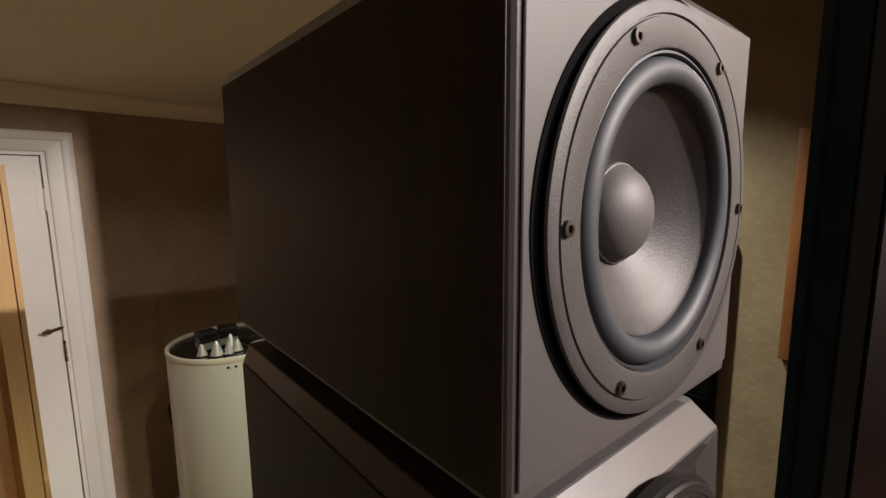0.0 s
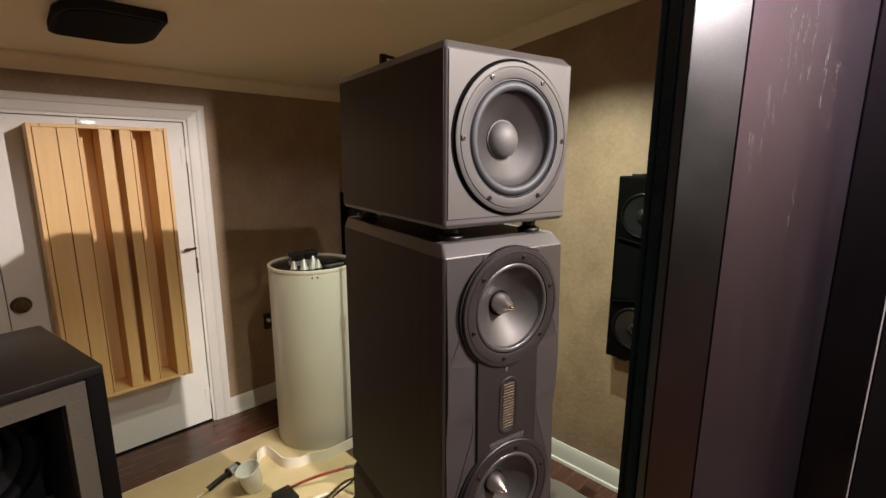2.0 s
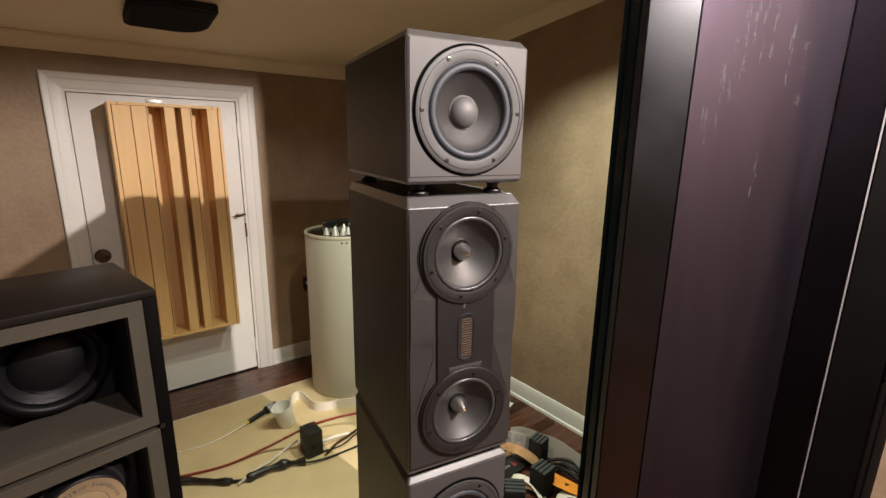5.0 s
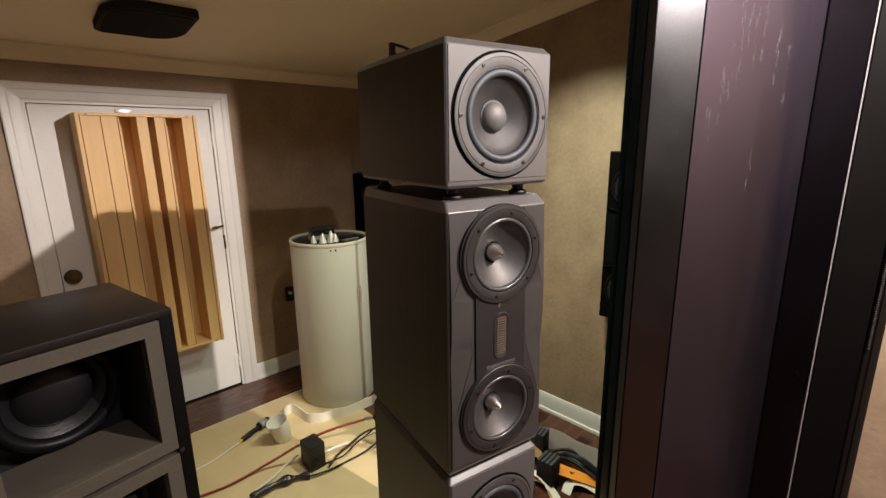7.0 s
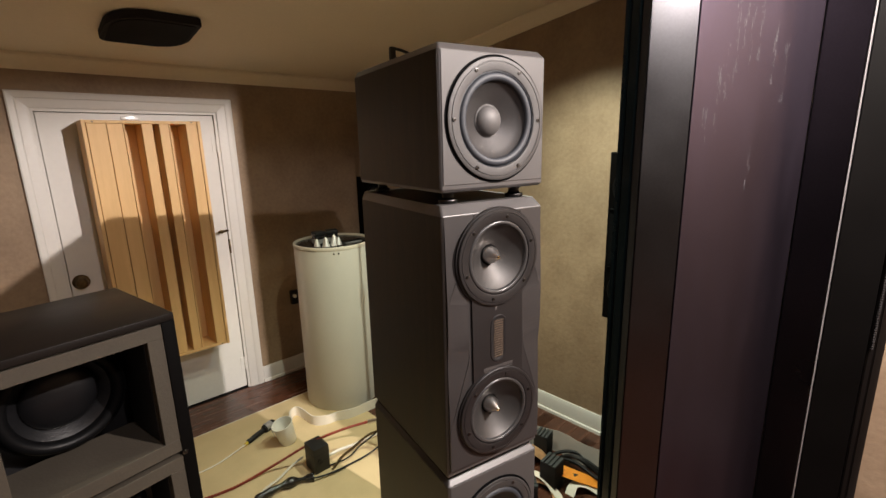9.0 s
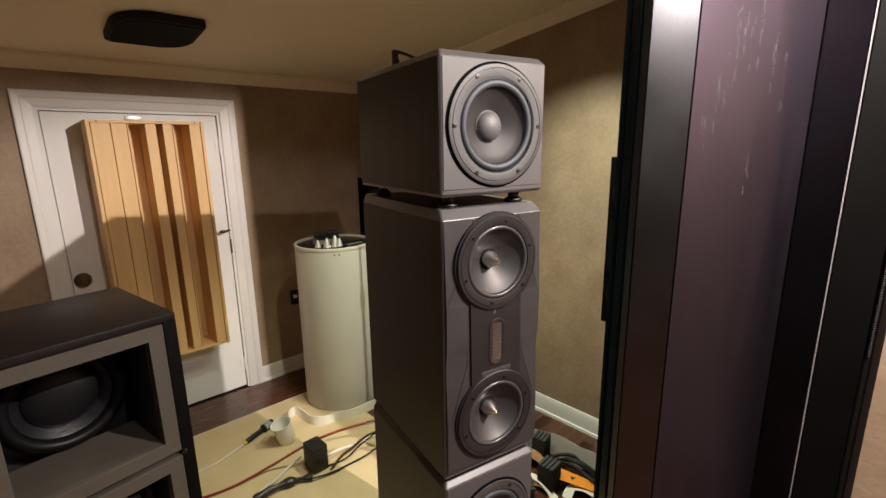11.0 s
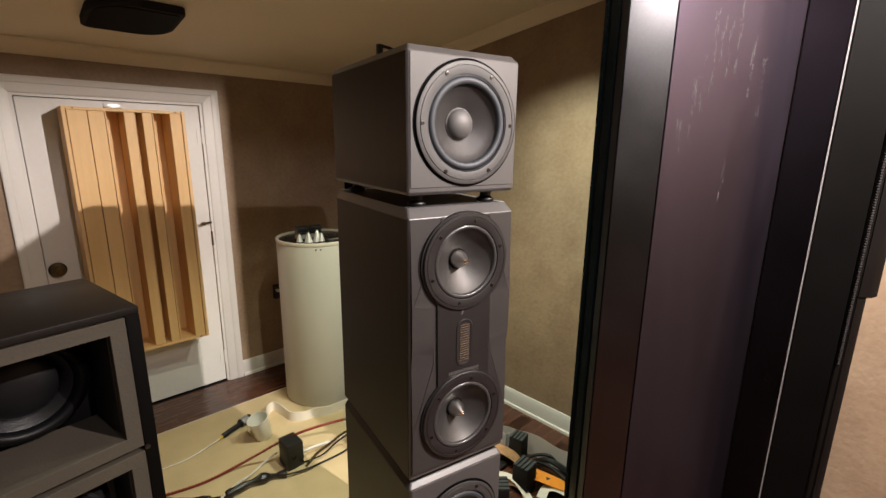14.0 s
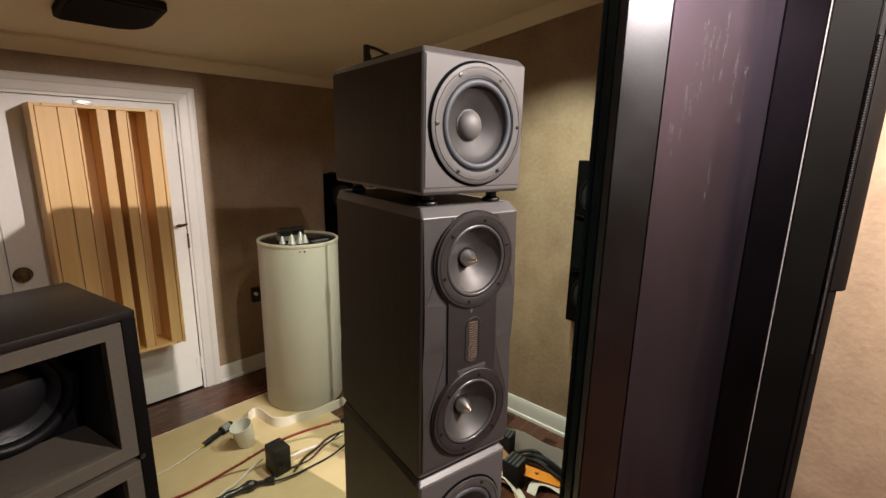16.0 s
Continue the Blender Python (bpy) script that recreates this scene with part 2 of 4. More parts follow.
def cut(bm, cutters):
    """The body bm with the closed bodies in cutters taken out of it."""
    a = new("body", mesh_of("body", bm, None, False))
    for c in cutters:
        k = new("cutter", mesh_of("cutter", c, None, False))
        mod = a.modifiers.new("cut", "BOOLEAN")
        mod.object, mod.operation, mod.solver = k, "DIFFERENCE", "EXACT"
    me = bpy.data.meshes.new_from_object(a.evaluated_get(bpy.context.evaluated_depsgraph_get()))
    for mod in list(a.modifiers):
        bpy.data.objects.remove(mod.object)
    bpy.data.objects.remove(a)
    out = bmesh.new()
    out.from_mesh(me)
    bpy.data.meshes.remove(me)
    return out


def bore(r, y0, y1, cz, cx=0.0, r1=None):
    return lathe([(0.0, y0), (r, y0), (r1 or r, y1), (0.0, y1)], 72, "y", None, (cx, 0, cz))


# ---- setting ----
def wall(name, u0, u1, v0, v1, label):
    b = bmesh.new()
    za, zb = ceiling_z(v0) + 0.04, ceiling_z(v1) + 0.04
    low = [b.verts.new(p) for p in ((u0, v0, -0.02), (u1, v0, -0.02), (u1, v1, -0.02), (u0, v1, -0.02))]
    top = [b.verts.new(p) for p in ((u0, v0, za), (u1, v0, za), (u1, v1, zb), (u0, v1, zb))]
    b.faces.new(low[::-1])
    b.faces.new(top)
    for i in range(4):
        j = (i + 1) % 4
        b.faces.new((low[i], low[j], top[j], top[i]))
    return structure(name, b, LOWBOUNCE if "dark" in label else WALLPAPER, label, "wall")


# the door wall stands in three pieces round the opening
DOOR_U0, DOOR_U1, DOOR_H = -0.422, 0.546, 2.05
T = 0.12
wall("wall_north", LEFT_U, DOOR_U0, WALL_V, WALL_V + T, "brown textured wallpaper wall beside the white door")
wall("wall_north_east", DOOR_U1, WALL_U + T, WALL_V, WALL_V + T, "brown textured wallpaper wall behind the cream tube")
head = box(DOOR_U0, DOOR_U1, WALL_V, WALL_V + T, DOOR_H, ceiling_z(WALL_V) + 0.04)
structure("wall_over_door", head, WALLPAPER, "brown textured wallpaper above the white door", "wall")
wall("wall_east", WALL_U, WALL_U + T, BACK_V, WALL_V, "olive brown textured wallpaper wall with white baseboard")
# unseen west and south walls, coloured dark so less light bounces back
wall("wall_west", LEFT_U - T, LEFT_U, BACK_V, WALL_V + T, "unseen wall kept dark brown to cut bounce light")
wall("wall_south", LEFT_U - T, WALL_U + T, BACK_V - T, BACK_V, "unseen wall kept dark brown to cut bounce light")

b = bmesh.new()
cs = [b.verts.new((u, v, ceiling_z(v) + dz)) for dz in (0, 0.08) for u, v in ((LEFT_U - T, BACK_V - T), (WALL_U + T, BACK_V - T), (WALL_U + T, WALL_V + T), (LEFT_U - T, WALL_V + T))]
for f in ((3, 2, 1, 0), (4, 5, 6, 7), (0, 1, 5, 4), (1, 2, 6, 5), (2, 3, 7, 6), (3, 0, 4, 7)):
    b.faces.new([cs[i] for i in f])
structure("ceiling", b, CEILING, "sloping cream painted ceiling", "ceiling")


def moulding(name, profile, u0, v0, u1, v1, mat, label, category, slope=False):
    """A strip of constant profile (out from the wall, up) from one end to the other; out is to the left of the run."""
    b = bmesh.new()
    d = Vector((u1 - u0, v1 - v0, 0)).normalized()
    out = Vector((-d.y, d.x, 0))
    ends = []
    for u, v in ((u0, v0), (u1, v1)):
        base = Vector((u, v, ceiling_z(v) if slope else 0))
        ends.append([b.verts.new(base + out * o + Vector((0, 0, h))) for o, h in profile])
    n = len(profile)
    for i in range(n):
        j = (i + 1) % n
        b.faces.new((ends[0][i], ends[0][j], ends[1][j], ends[1][i]))
    b.faces.new(ends[0][::-1])
    b.faces.new(ends[1])
    return structure(name, b, mat, label, category)


COVE = [(0, 0.0), (0, -0.075), (0.012, -0.075), (0.016, -0.062), (0.030, -0.040), (0.050, -0.020), (0.060, -0.010), (0.062, 0.006)]
SKIRT = [(0, 0), (0, 0.125), (0.006, 0.125), (0.010, 0.112), (0.013, 0.100), (0.013, 0.022), (0.022, 0.018), (0.024, 0)]
moulding("trim_north", COVE, WALL_U, WALL_V, LEFT_U, WALL_V, CEILING, "cream painted cove moulding", "cornice", True)
moulding("trim_east", COVE, WALL_U, BACK_V, WALL_U, WALL_V - 0.062, CEILING, "cream painted cove moulding", "cornice", True)
moulding("baseboard_east", SKIRT, WALL_U, BACK_V, WALL_U, WALL_V - 0.026, WHITE, "white painted baseboard", "baseboard")
moulding("baseboard_north", SKIRT, WALL_U, WALL_V, 0.645, WALL_V, WHITE, "white painted baseboard", "baseboard")
moulding("baseboard_north_west", SKIRT, -0.505, WALL_V, LEFT_U, WALL_V, WHITE, "white painted baseboard", "baseboard")

structure("floor", box(LEFT_U - T, WALL_U + T, BACK_V - T, WALL_V + T + 0.6, -0.1, -0.004), BLACK, "dark subfloor under wooden boards", "floor")
passage = box(DOOR_U0 - 0.1, DOOR_U1 + 0.1, WALL_V + T + 0.02, WALL_V + T + 0.05, 0, DOOR_H + 0.1)
structure("wall_passage", passage, WALLPAPER, "plain wall closing the place behind the door", "wall")


# ---- door ----
def jamb(u0, u1, z0, z1):
    return box(u0, u1, WALL_V - 0.001, WALL_V + T, z0, z1)


door_frame = tagged(new("door_1"), "white panel door, closed, with white casing and brass knob", "door", kind="structure")
door_frame.matrix_basis = ROOM
JT = 0.022
for u0, u1 in ((DOOR_U0, DOOR_U0 + JT), (DOOR_U1 - JT, DOOR_U1)):
    part("jamb", jamb(u0, u1, 0, DOOR_H), WHITE, door_frame)
part("jamb", jamb(DOOR_U0 + JT, DOOR_U1 - JT, DOOR_H - JT, DOOR_H), WHITE, door_frame)


def casing_board(points, name="casing"):
    """A moulded casing board; points are its face corners (u, z), outer edge thicker than the inner one."""
    b = bmesh.new()
    (a0, a1, b1, b0) = points
    rows = ((0.0, 0.010), (0.10, 0.014), (0.55, 0.016), (0.62, 0.021), (0.92, 0.024), (1.0, 0.020), (1.0, -0.001))
    lines = []
    for f, h in rows:
        p = Vector(a0).lerp(Vector(b0), f)
        q = Vector(a1).lerp(Vector(b1), f)
        lines.append((b.verts.new((p.x, WALL_V - h, p.y)), b.verts.new((q.x, WALL_V - h, q.y))))
    first = (b.verts.new((a0[0], WALL_V + 0.001, a0[1])), b.verts.new((a1[0], WALL_V + 0.001, a1[1])))
    lines.insert(0, first)
    for (p, q), (r, s) in zip(lines, lines[1:]):
        b.faces.new((p, q, s, r))
    b.faces.new([l[0] for l in lines])
    b.faces.new([l[1] for l in lines][::-1])
    return part(name, b, WHITE, door_frame)


CI = -0.006
casing_board(((DOOR_U0 - CI, 0), (DOOR_U0 - CI, DOOR_H + CI), (-0.504, DOOR_H + 0.082), (-0.504, 0)))
casing_board(((DOOR_U1 + CI, 0), (DOOR_U1 + CI, DOOR_H + CI), (0.642, DOOR_H + 0.082), (0.642, 0)))
casing_board(((DOOR_U0 - CI, DOOR_H + CI), (DOOR_U1 + CI, DOOR_H + CI), (0.642, DOOR_H + 0.082), (-0.504, DOOR_H + 0.082)))

DL0, DL1, DV = DOOR_U0 + JT + 0.004, DOOR_U1 - JT - 0.004, WALL_V + 0.012
leaf = box(DL0, DL1, DV, DV + 0.038, 0.012, DOOR_H - JT - 0.004, 0.002, 1)
leaf = part("door_leaf", leaf, WHITE, door_frame)
for z in (0.2, 1.12, 1.83):
    hinge = lathe([(0.0, -0.052), (0.007, -0.050), (0.007, -0.018), (0.006, -0.016), (0.007, -0.014), (0.007, 0.014), (0.006, 0.016), (0.007, 0.050), (0, 0.052)], 12, "z", None, (DL1 + 0.004, DV - 0.008, z))
    if z != 1.12:
        box(DL1 - 0.026, DL1 + 0.004, DV - 0.004, DV - 0.0005, z - 0.048, z + 0.048, bm=hinge)
    part("hinge", hinge, WHITE if z != 1.12 else OLDBRASS, door_frame, "aged door hinge")
# the hinge-pin stop reaches out over the door at mid height
stop = tube([(DL1 + 0.004, DV - 0.010, 1.235), (DL1 - 0.01, DV - 0.035, 1.240), (DL1 - 0.055, DV - 0.050, 1.238), (DL1 - 0.075, DV - 0.045, 1.236)], 0.007, 5)
lathe([(0, -0.012), (0.012, -0.010), (0.012, 0.010), (0, 0.012)], 12, "y", stop, (DL1 - 0.055, DV - 0.05, 1.238))
part("door_stop", stop, OLDBRASS, door_frame, "brass hinge-pin door stop")
knob = lathe([(0.0, -0.066), (0.016, -0.067), (0.028, -0.060), (0.033, -0.048), (0.030, -0.036), (0.013, -0.026), (0.012, -0.014), (0.038, -0.011), (0.044, -0.005), (0.044, 0.0)], 32, "y", None, (-0.345, DV, 1.045))
part("door_knob", knob, OLDBRASS, door_frame, "aged brass round knob")
plaque = box(-0.005, 0.085, DV - 0.008, DV - 0.0005, 1.985, 2.012, 0.003)
part("door_plaque", plaque, FOIL, door_frame, "small shiny metal plaque")


# ---- slatted wooden diffuser hung on the door ----
def diffuser():
    t = thing("acoustic_diffuser", ROOM @ pose(-0.225, 2.475, 0.49), "pale wooden slatted acoustic diffuser hung on the white door", "acoustic panel")
    w, d, h = 0.595, 0.215, 1.485
    s = 0.018
    part("side_board", box(0, s, 0, d, 0, h, 0.0015, 1), PINE, t)
    part("side_board", box(w - s, w, 0, d, 0, h, 0.0015, 1), PINE, t)
    part("end_board", box(s + 0.0004, w - s - 0.0004, 0.004, d, h - s, h - 0.001, 0.0015, 1), PINE, t)
    part("end_board", box(s + 0.0004, w - s - 0.0004, 0.004, d, 0.001, s, 0.0015, 1), PINE, t)
    part("back_board", box(s, w - s, d - 0.01, d - 0.001, s, h - s), PINE, t)
    # flush slats, shallow slots and two deep wells: (share of the width, depth, fin on the near side)
    strips = ((0.165, 0.004, 0), (0.140, 0.012, 0), (0.155, 0.196, 1), (0.105, 0.010, 0), (0.055, 0.150, 0), (0.095, 0.010, 0), (0.160, 0.196, 1), (0.115, 0.004, 0))
    k = (w - 2 * s - 0.002) / sum(r[0] for r in strips)
    x = s + 0.001
    for share, dep, fin in strips:
        ww = share * k
        if fin:
            part("fin", box(x, x + 0.006, 0.006, d - 0.011, s + 0.0006, h - s - 0.0006, 0.0008, 1), PINE, t)
        x0, x1 = (x + 0.0064, x + ww) if dep > 0.05 else (x + 0.0022, x + ww - 0.0022)
        part("slat", box(x0, x1, dep, d - 0.011, s + 0.0006, h - s - 0.0006, 0.0016, 1), PINE, t)
        x += ww
    for x in (0.05, w - 0.05):
        part("screw", lathe([(0, -0.0015), (0.004, -0.001), (0.004, 0.006)], 10, "y", None, (x, 0.002 - 0.001, h - 0.009)), STEEL, t)
        part("screw", lathe([(0, -0.0015), (0.004, -0.001), (0.004, 0.006)], 10, "y", None, (x, 0.001, 0.009)), STEEL, t)
    return t


diffuser()


# ---- ceiling vent ----
def ceiling_vent():
    slope = math.degrees(math.atan(0.136))
    t = thing("ceiling_vent", ROOM @ pose(VENT[0], VENT[1], ceiling_z(VENT[1]), -slope, 0, VENT[2]), "black rounded rectangular ceiling vent cover", "vent")
    w, d = VENT[3] / 2, VENT[4] / 2
    pts = []
    for sx, sy, r, a0 in ((1, 1, 0.13, 0), (-1, 1, 0.03, 90), (-1, -1, 0.15, 180), (1, -1, 0.012, 270)):
        cx, cy = sx * (w - r), sy * (d - r)
        pts += [(cx + r * math.cos(radians(a0 + k * 15)), cy + r * math.sin(radians(a0 + k * 15))) for k in range(7)]
    part("cover", prism(pts, -0.040, -0.002, bevel=0.006), FELT, t)
    lip = [(x * 0.90, y * 0.90) for x, y in pts]
    part("grille", prism(lip, -0.044, -0.0405, bevel=0.001), WINGBLACK, t, "plain black grille cloth")
    return t


VENT = (0.068, 2.035, 0.0, 0.375, 0.375)
ceiling_vent()


# ---- ceiling lamps (out of view, where the shadows say) ----
def track_lamp(x, y, drop):
    """A round spotlight on a short stem under the ceiling; returns the height of its bulb."""
    u, v = room_uv(x, y)
    z = ceiling_z(v)
    t = thing("ceiling_lamp", pose(x, y, z), "round white ceiling spotlight on a short stem", "ceiling lamp", "ceiling spotlights")
    part("rose", lathe([(0.0, 0.0), (0.050, -0.004), (0.050, -0.014), (0.0, -0.016)], 32, "z"), WHITE, t)
    part("stem", lathe([(0.008, -0.0161), (0.008, -drop + 0.0605)], 16, "z"), WHITE, t)
    part("shade", lathe([(0.010, -drop + 0.060), (0.050, -drop + 0.055), (0.066, -drop + 0.020), (0.068, -drop + 0.004), (0.063, -drop + 0.004), (0.047, -drop + 0.050), (0.010, -drop + 0.054)], 32, "z"), WHITE, t)
    part("bulb", lathe([(0.0, -drop + 0.014), (0.020, -drop + 0.018), (0.030, -drop + 0.032), (0.020, -drop + 0.046), (0.0, -drop + 0.050)], 24, "z"), LAMPGLASS, t)
    return z - drop


for (x, y), drop, watts, colour, cone in ((KEY, 0.12, KEY_W, KEY_C, 167), (NEAR, 0.15, NEAR_W, NEAR_C, 158), (SIDE, 0.07, SIDE_W, SIDE_C, 104), (EAST, 0.07, EAST_W, EAST_C, 121)):
    downlight(x, y, track_lamp(x, y, drop) + 0.001, watts, colour, cone=cone)

# ---- speaker tower ----
def screw_ring(parent, r, count, cy, cz, cx=0.0, phase=0.0, size=0.0052):
    for i in range(count):
        a = radians(phase + 360 / count * i)
        m = lathe([(0.0, -0.0006), (size * 0.42, -0.0006), (size * 0.5, -0.0030), (size * 0.95, -0.0028), (size * 1.05, -0.0005), (size * 1.05, 0.003)], 14, "y", None, (cx + r * math.cos(a), cy, cz + r * math.sin(a)))
        part("screw", m, STEEL, parent)


def chamfered_cabinet(w, d, z0, z1, front, top, side, foot=0.008):
    """A cabinet shell with chamfered front edges: plan octagon, narrowed at the top and bottom."""
    b = bmesh.new()
    x = w / 2
    def ring(inset_front, inset_side, z):
        a, s = x - inset_side, side
        return [b.verts.new(p) for p in ((-a + front, inset_front, z), (a - front, inset_front, z), (a, inset_front + s, z), (a, d - 0.012, z), (a - 0.012, d, z), (-a + 0.012, d, z), (-a, d - 0.012, z), (-a, inset_front + s, z))]
    rings = [ring(foot, 0.004, z0), ring(0, 0, z0 + foot), ring(0, 0, z1 - top), ring(top, 0.010, z1)]
    for p, q in zip(rings, rings[1:]):
        for i in range(8):
            j = (i + 1) % 8
            b.faces.new((p[i], p[j], q[j], q[i]))
    b.faces.new(rings[0][::-1])
    b.faces.new(rings[-1])
    bmesh.ops.bevel(b, geom=b.edges[:], offset=0.0012, segments=1, affect="EDGES")
    return b


def big_woofer(parent, cz, cx=0.0, R=0.161):
    k = R / 0.161
    arc = [(0.1100 + 0.0105 * math.cos(radians(a)), -0.0010 - 0.0105 * math.sin(radians(a))) for a in range(0, 181, 12)]
    cap = [(0.0418 * math.sin(radians(a)), 0.0333 - 0.0235 * (math.cos(radians(a)) - math.cos(radians(80))) / (1 - math.cos(radians(80)))) for a in range(80, -1, -10)]
    pieces = (
        ("gasket", [(0.1500, 0.0040), (0.1640, 0.0040), (0.1640, -0.0034), (0.1500, -0.0034)], GASKET_AND_SHADE, "black foam gasket"),
        ("spacer", [(0.1300, -0.0033), (0.1568, -0.0033), (0.1572, -0.0066), (0.1300, -0.0066)], GASKET_AND_SHADE, "black spacer ring"),
        ("flange", [(0.1500, -0.0067), (0.1572, -0.0067), (0.1578, -0.0080), (0.1570, -0.0098), (0.1545, -0.0106), (0.1480, -0.0108), (0.1474, -0.0090), (0.1462, -0.0090), (0.1456, -0.0108), (0.1275, -0.0108), (0.1250, -0.0100), (0.1240, -0.004), (0.1238, 0.02)], RINGMETAL, "grey textured metal driver flange"),
        ("trim_ring", [(0.1236, 0.004), (0.1236, -0.0075), (0.1218, -0.0080), (0.1207, -0.002), (0.1205, 0.010)], RUBBER, "dark blue-grey trim ring"),
        ("surround", [(0.1212, 0.003), *arc, (0.0992, 0.003), (0.0985, 0.005)], RUBBER, "rounded blue-grey rubber surround"),
        ("cone", [(0.1000, 0.0020), (0.0985, 0.0010), (0.0970, 0.0035), (0.0800, 0.0150), (0.0600, 0.0270), (0.0430, 0.0370), (0.036, 0.041)], CONE, "satin grey cone"),
        ("dust_cap", [(0.0445, 0.0380), (0.0435, 0.0335), (0.0420, 0.0330), *cap], DOME, "domed grey dust cap"),
    )
    for name, profile, mat, label in pieces:
        ob = part(name, lathe([(r * k, d) for r, d in profile], 96, "y", None, (cx, 0, cz)), mat, parent, label)
        if name == "flange":
            screw_ring(ob, 0.1400 * k, 6, -0.0107, cz, cx)


def mid_driver(parent, cz, y0):
    flange = lathe([(0.1380, y0 + 0.004), (0.1380, y0 - 0.004), (0.1360, y0 - 0.0065), (0.1290, y0 - 0.0070), (0.1285, y0 - 0.0058), (0.1275, y0 - 0.0058), (0.1270, y0 - 0.0070), (0.1085, y0 - 0.0070), (0.1060, y0 - 0.0060), (0.1050, y0 + 0.004)], 88, "y", None, (0, 0, cz))
    f = part("flange", flange, PLATE, parent, "black driver flange")
    arc = [(0.0990 + 0.0062 * math.cos(radians(a)), y0 - 0.0005 - 0.0062 * math.sin(radians(a))) for a in range(0, 181, 18)]
    part("surround", lathe([(0.1062, y0 + 0.003), *arc, (0.0920, y0 + 0.003)], 88, "y", None, (0, 0, cz)), MIDRUBBER, parent, "dark rubber surround")
    part("cone", lathe([(0.0930, y0 + 0.0015), (0.0900, y0 + 0.005), (0.070, y0 + 0.021), (0.050, y0 + 0.034), (0.030, y0 + 0.045), (0.0235, y0 + 0.048)], 88, "y", None, (0, 0, cz)), MIDCONE, parent, "bright magnesium cone")
    plug = [(0.0250, y0 + 0.054), (0.0255, y0 + 0.040), (0.0250, y0 + 0.035), (0.0235, y0 + 0.030), (0.0130, y0 + 0.011), (0.0060, y0 - 0.000)]
    p = part("phase_plug", lathe(plug, 40, "y", None, (0, 0, cz)), PLUG, parent, "polished conical phase plug")
    part("plug_tip", lathe([(0.0061, y0 + 0.0002), (0.0045, y0 - 0.0025), (0.0020, y0 - 0.0055), (0.0, y0 - 0.0060)], 24, "y", None, (0, 0, cz)), BRASS, p, "brass tip")
    part("plug_gap", lathe([(0.0235, y0 + 0.0475), (0.0300, y0 + 0.0445)], 40, "y", None, (0, 0, cz)), GASKET_AND_SHADE, p, "dark gap round the plug")
    screw_ring(f, 0.1175, 6, y0 - 0.0068, cz, phase=18, size=0.0045)


def isolators(parent_tower, z0, z1, xs, ys):
    for x in xs:
        for y in ys:
            f = part("isolator_foot", lathe([(0.0, z0), (0.024, z0), (0.026, z0 + 0.003), (0.026, z0 + 0.010), (0.020, z0 + 0.012), (0.016, z0 + 0.016), (0.016, z1 - 0.008), (0.022, z1 - 0.006), (0.022, z1 - 0.0004), (0.0, z1 - 0.0004)], 28, "z", None, (x, y, 0)), BLACK, parent_tower, "black isolation puck")
            part("band", lathe([(0.0262, z0 + 0.0035), (0.0268, z0 + 0.0045), (0.0268, z0 + 0.0085), (0.0262, z0 + 0.0095)], 28, "z", None, (x, y, 0)), GUNMETAL, f)


TX, TY = 0.366, 0.181
W, D = 0.344, 0.556
low = thing("bass_cabinet", pose(TX, TY, 0), "graphite grey bass speaker cabinet standing on the rug", "loudspeaker")
part("cabinet_shell", cut(chamfered_cabinet(W, D, 0.045, 0.817, 0.004, 0.014, 0.004), [bore(0.122, -0.05, 0.12, 0.610)]), CABINET, low)
part("side_panel", box(-W / 2 - 0.0014, -W / 2 - 0.0003, 0.005, D - 0.013, 0.054, 0.802, 0.0008, 1), SIDEVENEER, low, "dark veneered side panel")
part("side_panel", box(W / 2 + 0.0003, W / 2 + 0.0014, 0.005, D - 0.013, 0.054, 0.802, 0.0008, 1), SIDEVENEER, low, "dark veneered side panel")
part("front_baffle", cut(box(-0.166, 0.166, -0.0024, -0.0004, 0.074, 0.801, 0.0008, 1), [bore(0.1222, -0.05, 0.05, 0.610)]), BAFFLE, low, "satin grey front baffle")
big_woofer(low, 0.610, R=0.152)
for x in (-0.13, 0.13):
    for y in (0.06, 0.50):
        part("foot", lathe([(0, 0.006), (0.024, 0.006), (0.026, 0.012), (0.018, 0.03), (0.016, 0.0448), (0, 0.0448)], 24, "z", None, (x, y, 0)), BLACK, low)

UZ, LZ = 1.487, 1.014
mid = thing("midrange_cabinet", pose(TX, TY, 0), "graphite grey speaker cabinet with two drivers and ribbon tweeter", "loudspeaker")
part("cabinet_shell", cut(chamfered_cabinet(W, D, 0.832, 1.642, 0.004, 0.026, 0.004), [bore(0.106, -0.05, 0.11, UZ), bore(0.106, -0.05, 0.11, LZ)]), CABINET, mid)
part("gasket_strip", box(-0.14, 0.14, 0.04, D - 0.04, 0.8172, 0.8318), BLACK, mid, "black separating strip")
part("side_panel", box(-W / 2 - 0.0014, -W / 2 - 0.0003, 0.005, D - 0.013, 0.841, 1.615, 0.0008, 1), SIDEVENEER, mid, "dark veneered side panel")
part("side_panel", box(W / 2 + 0.0003, W / 2 + 0.0014, 0.005, D - 0.013, 0.841, 1.615, 0.0008, 1), SIDEVENEER, mid, "dark veneered side panel")


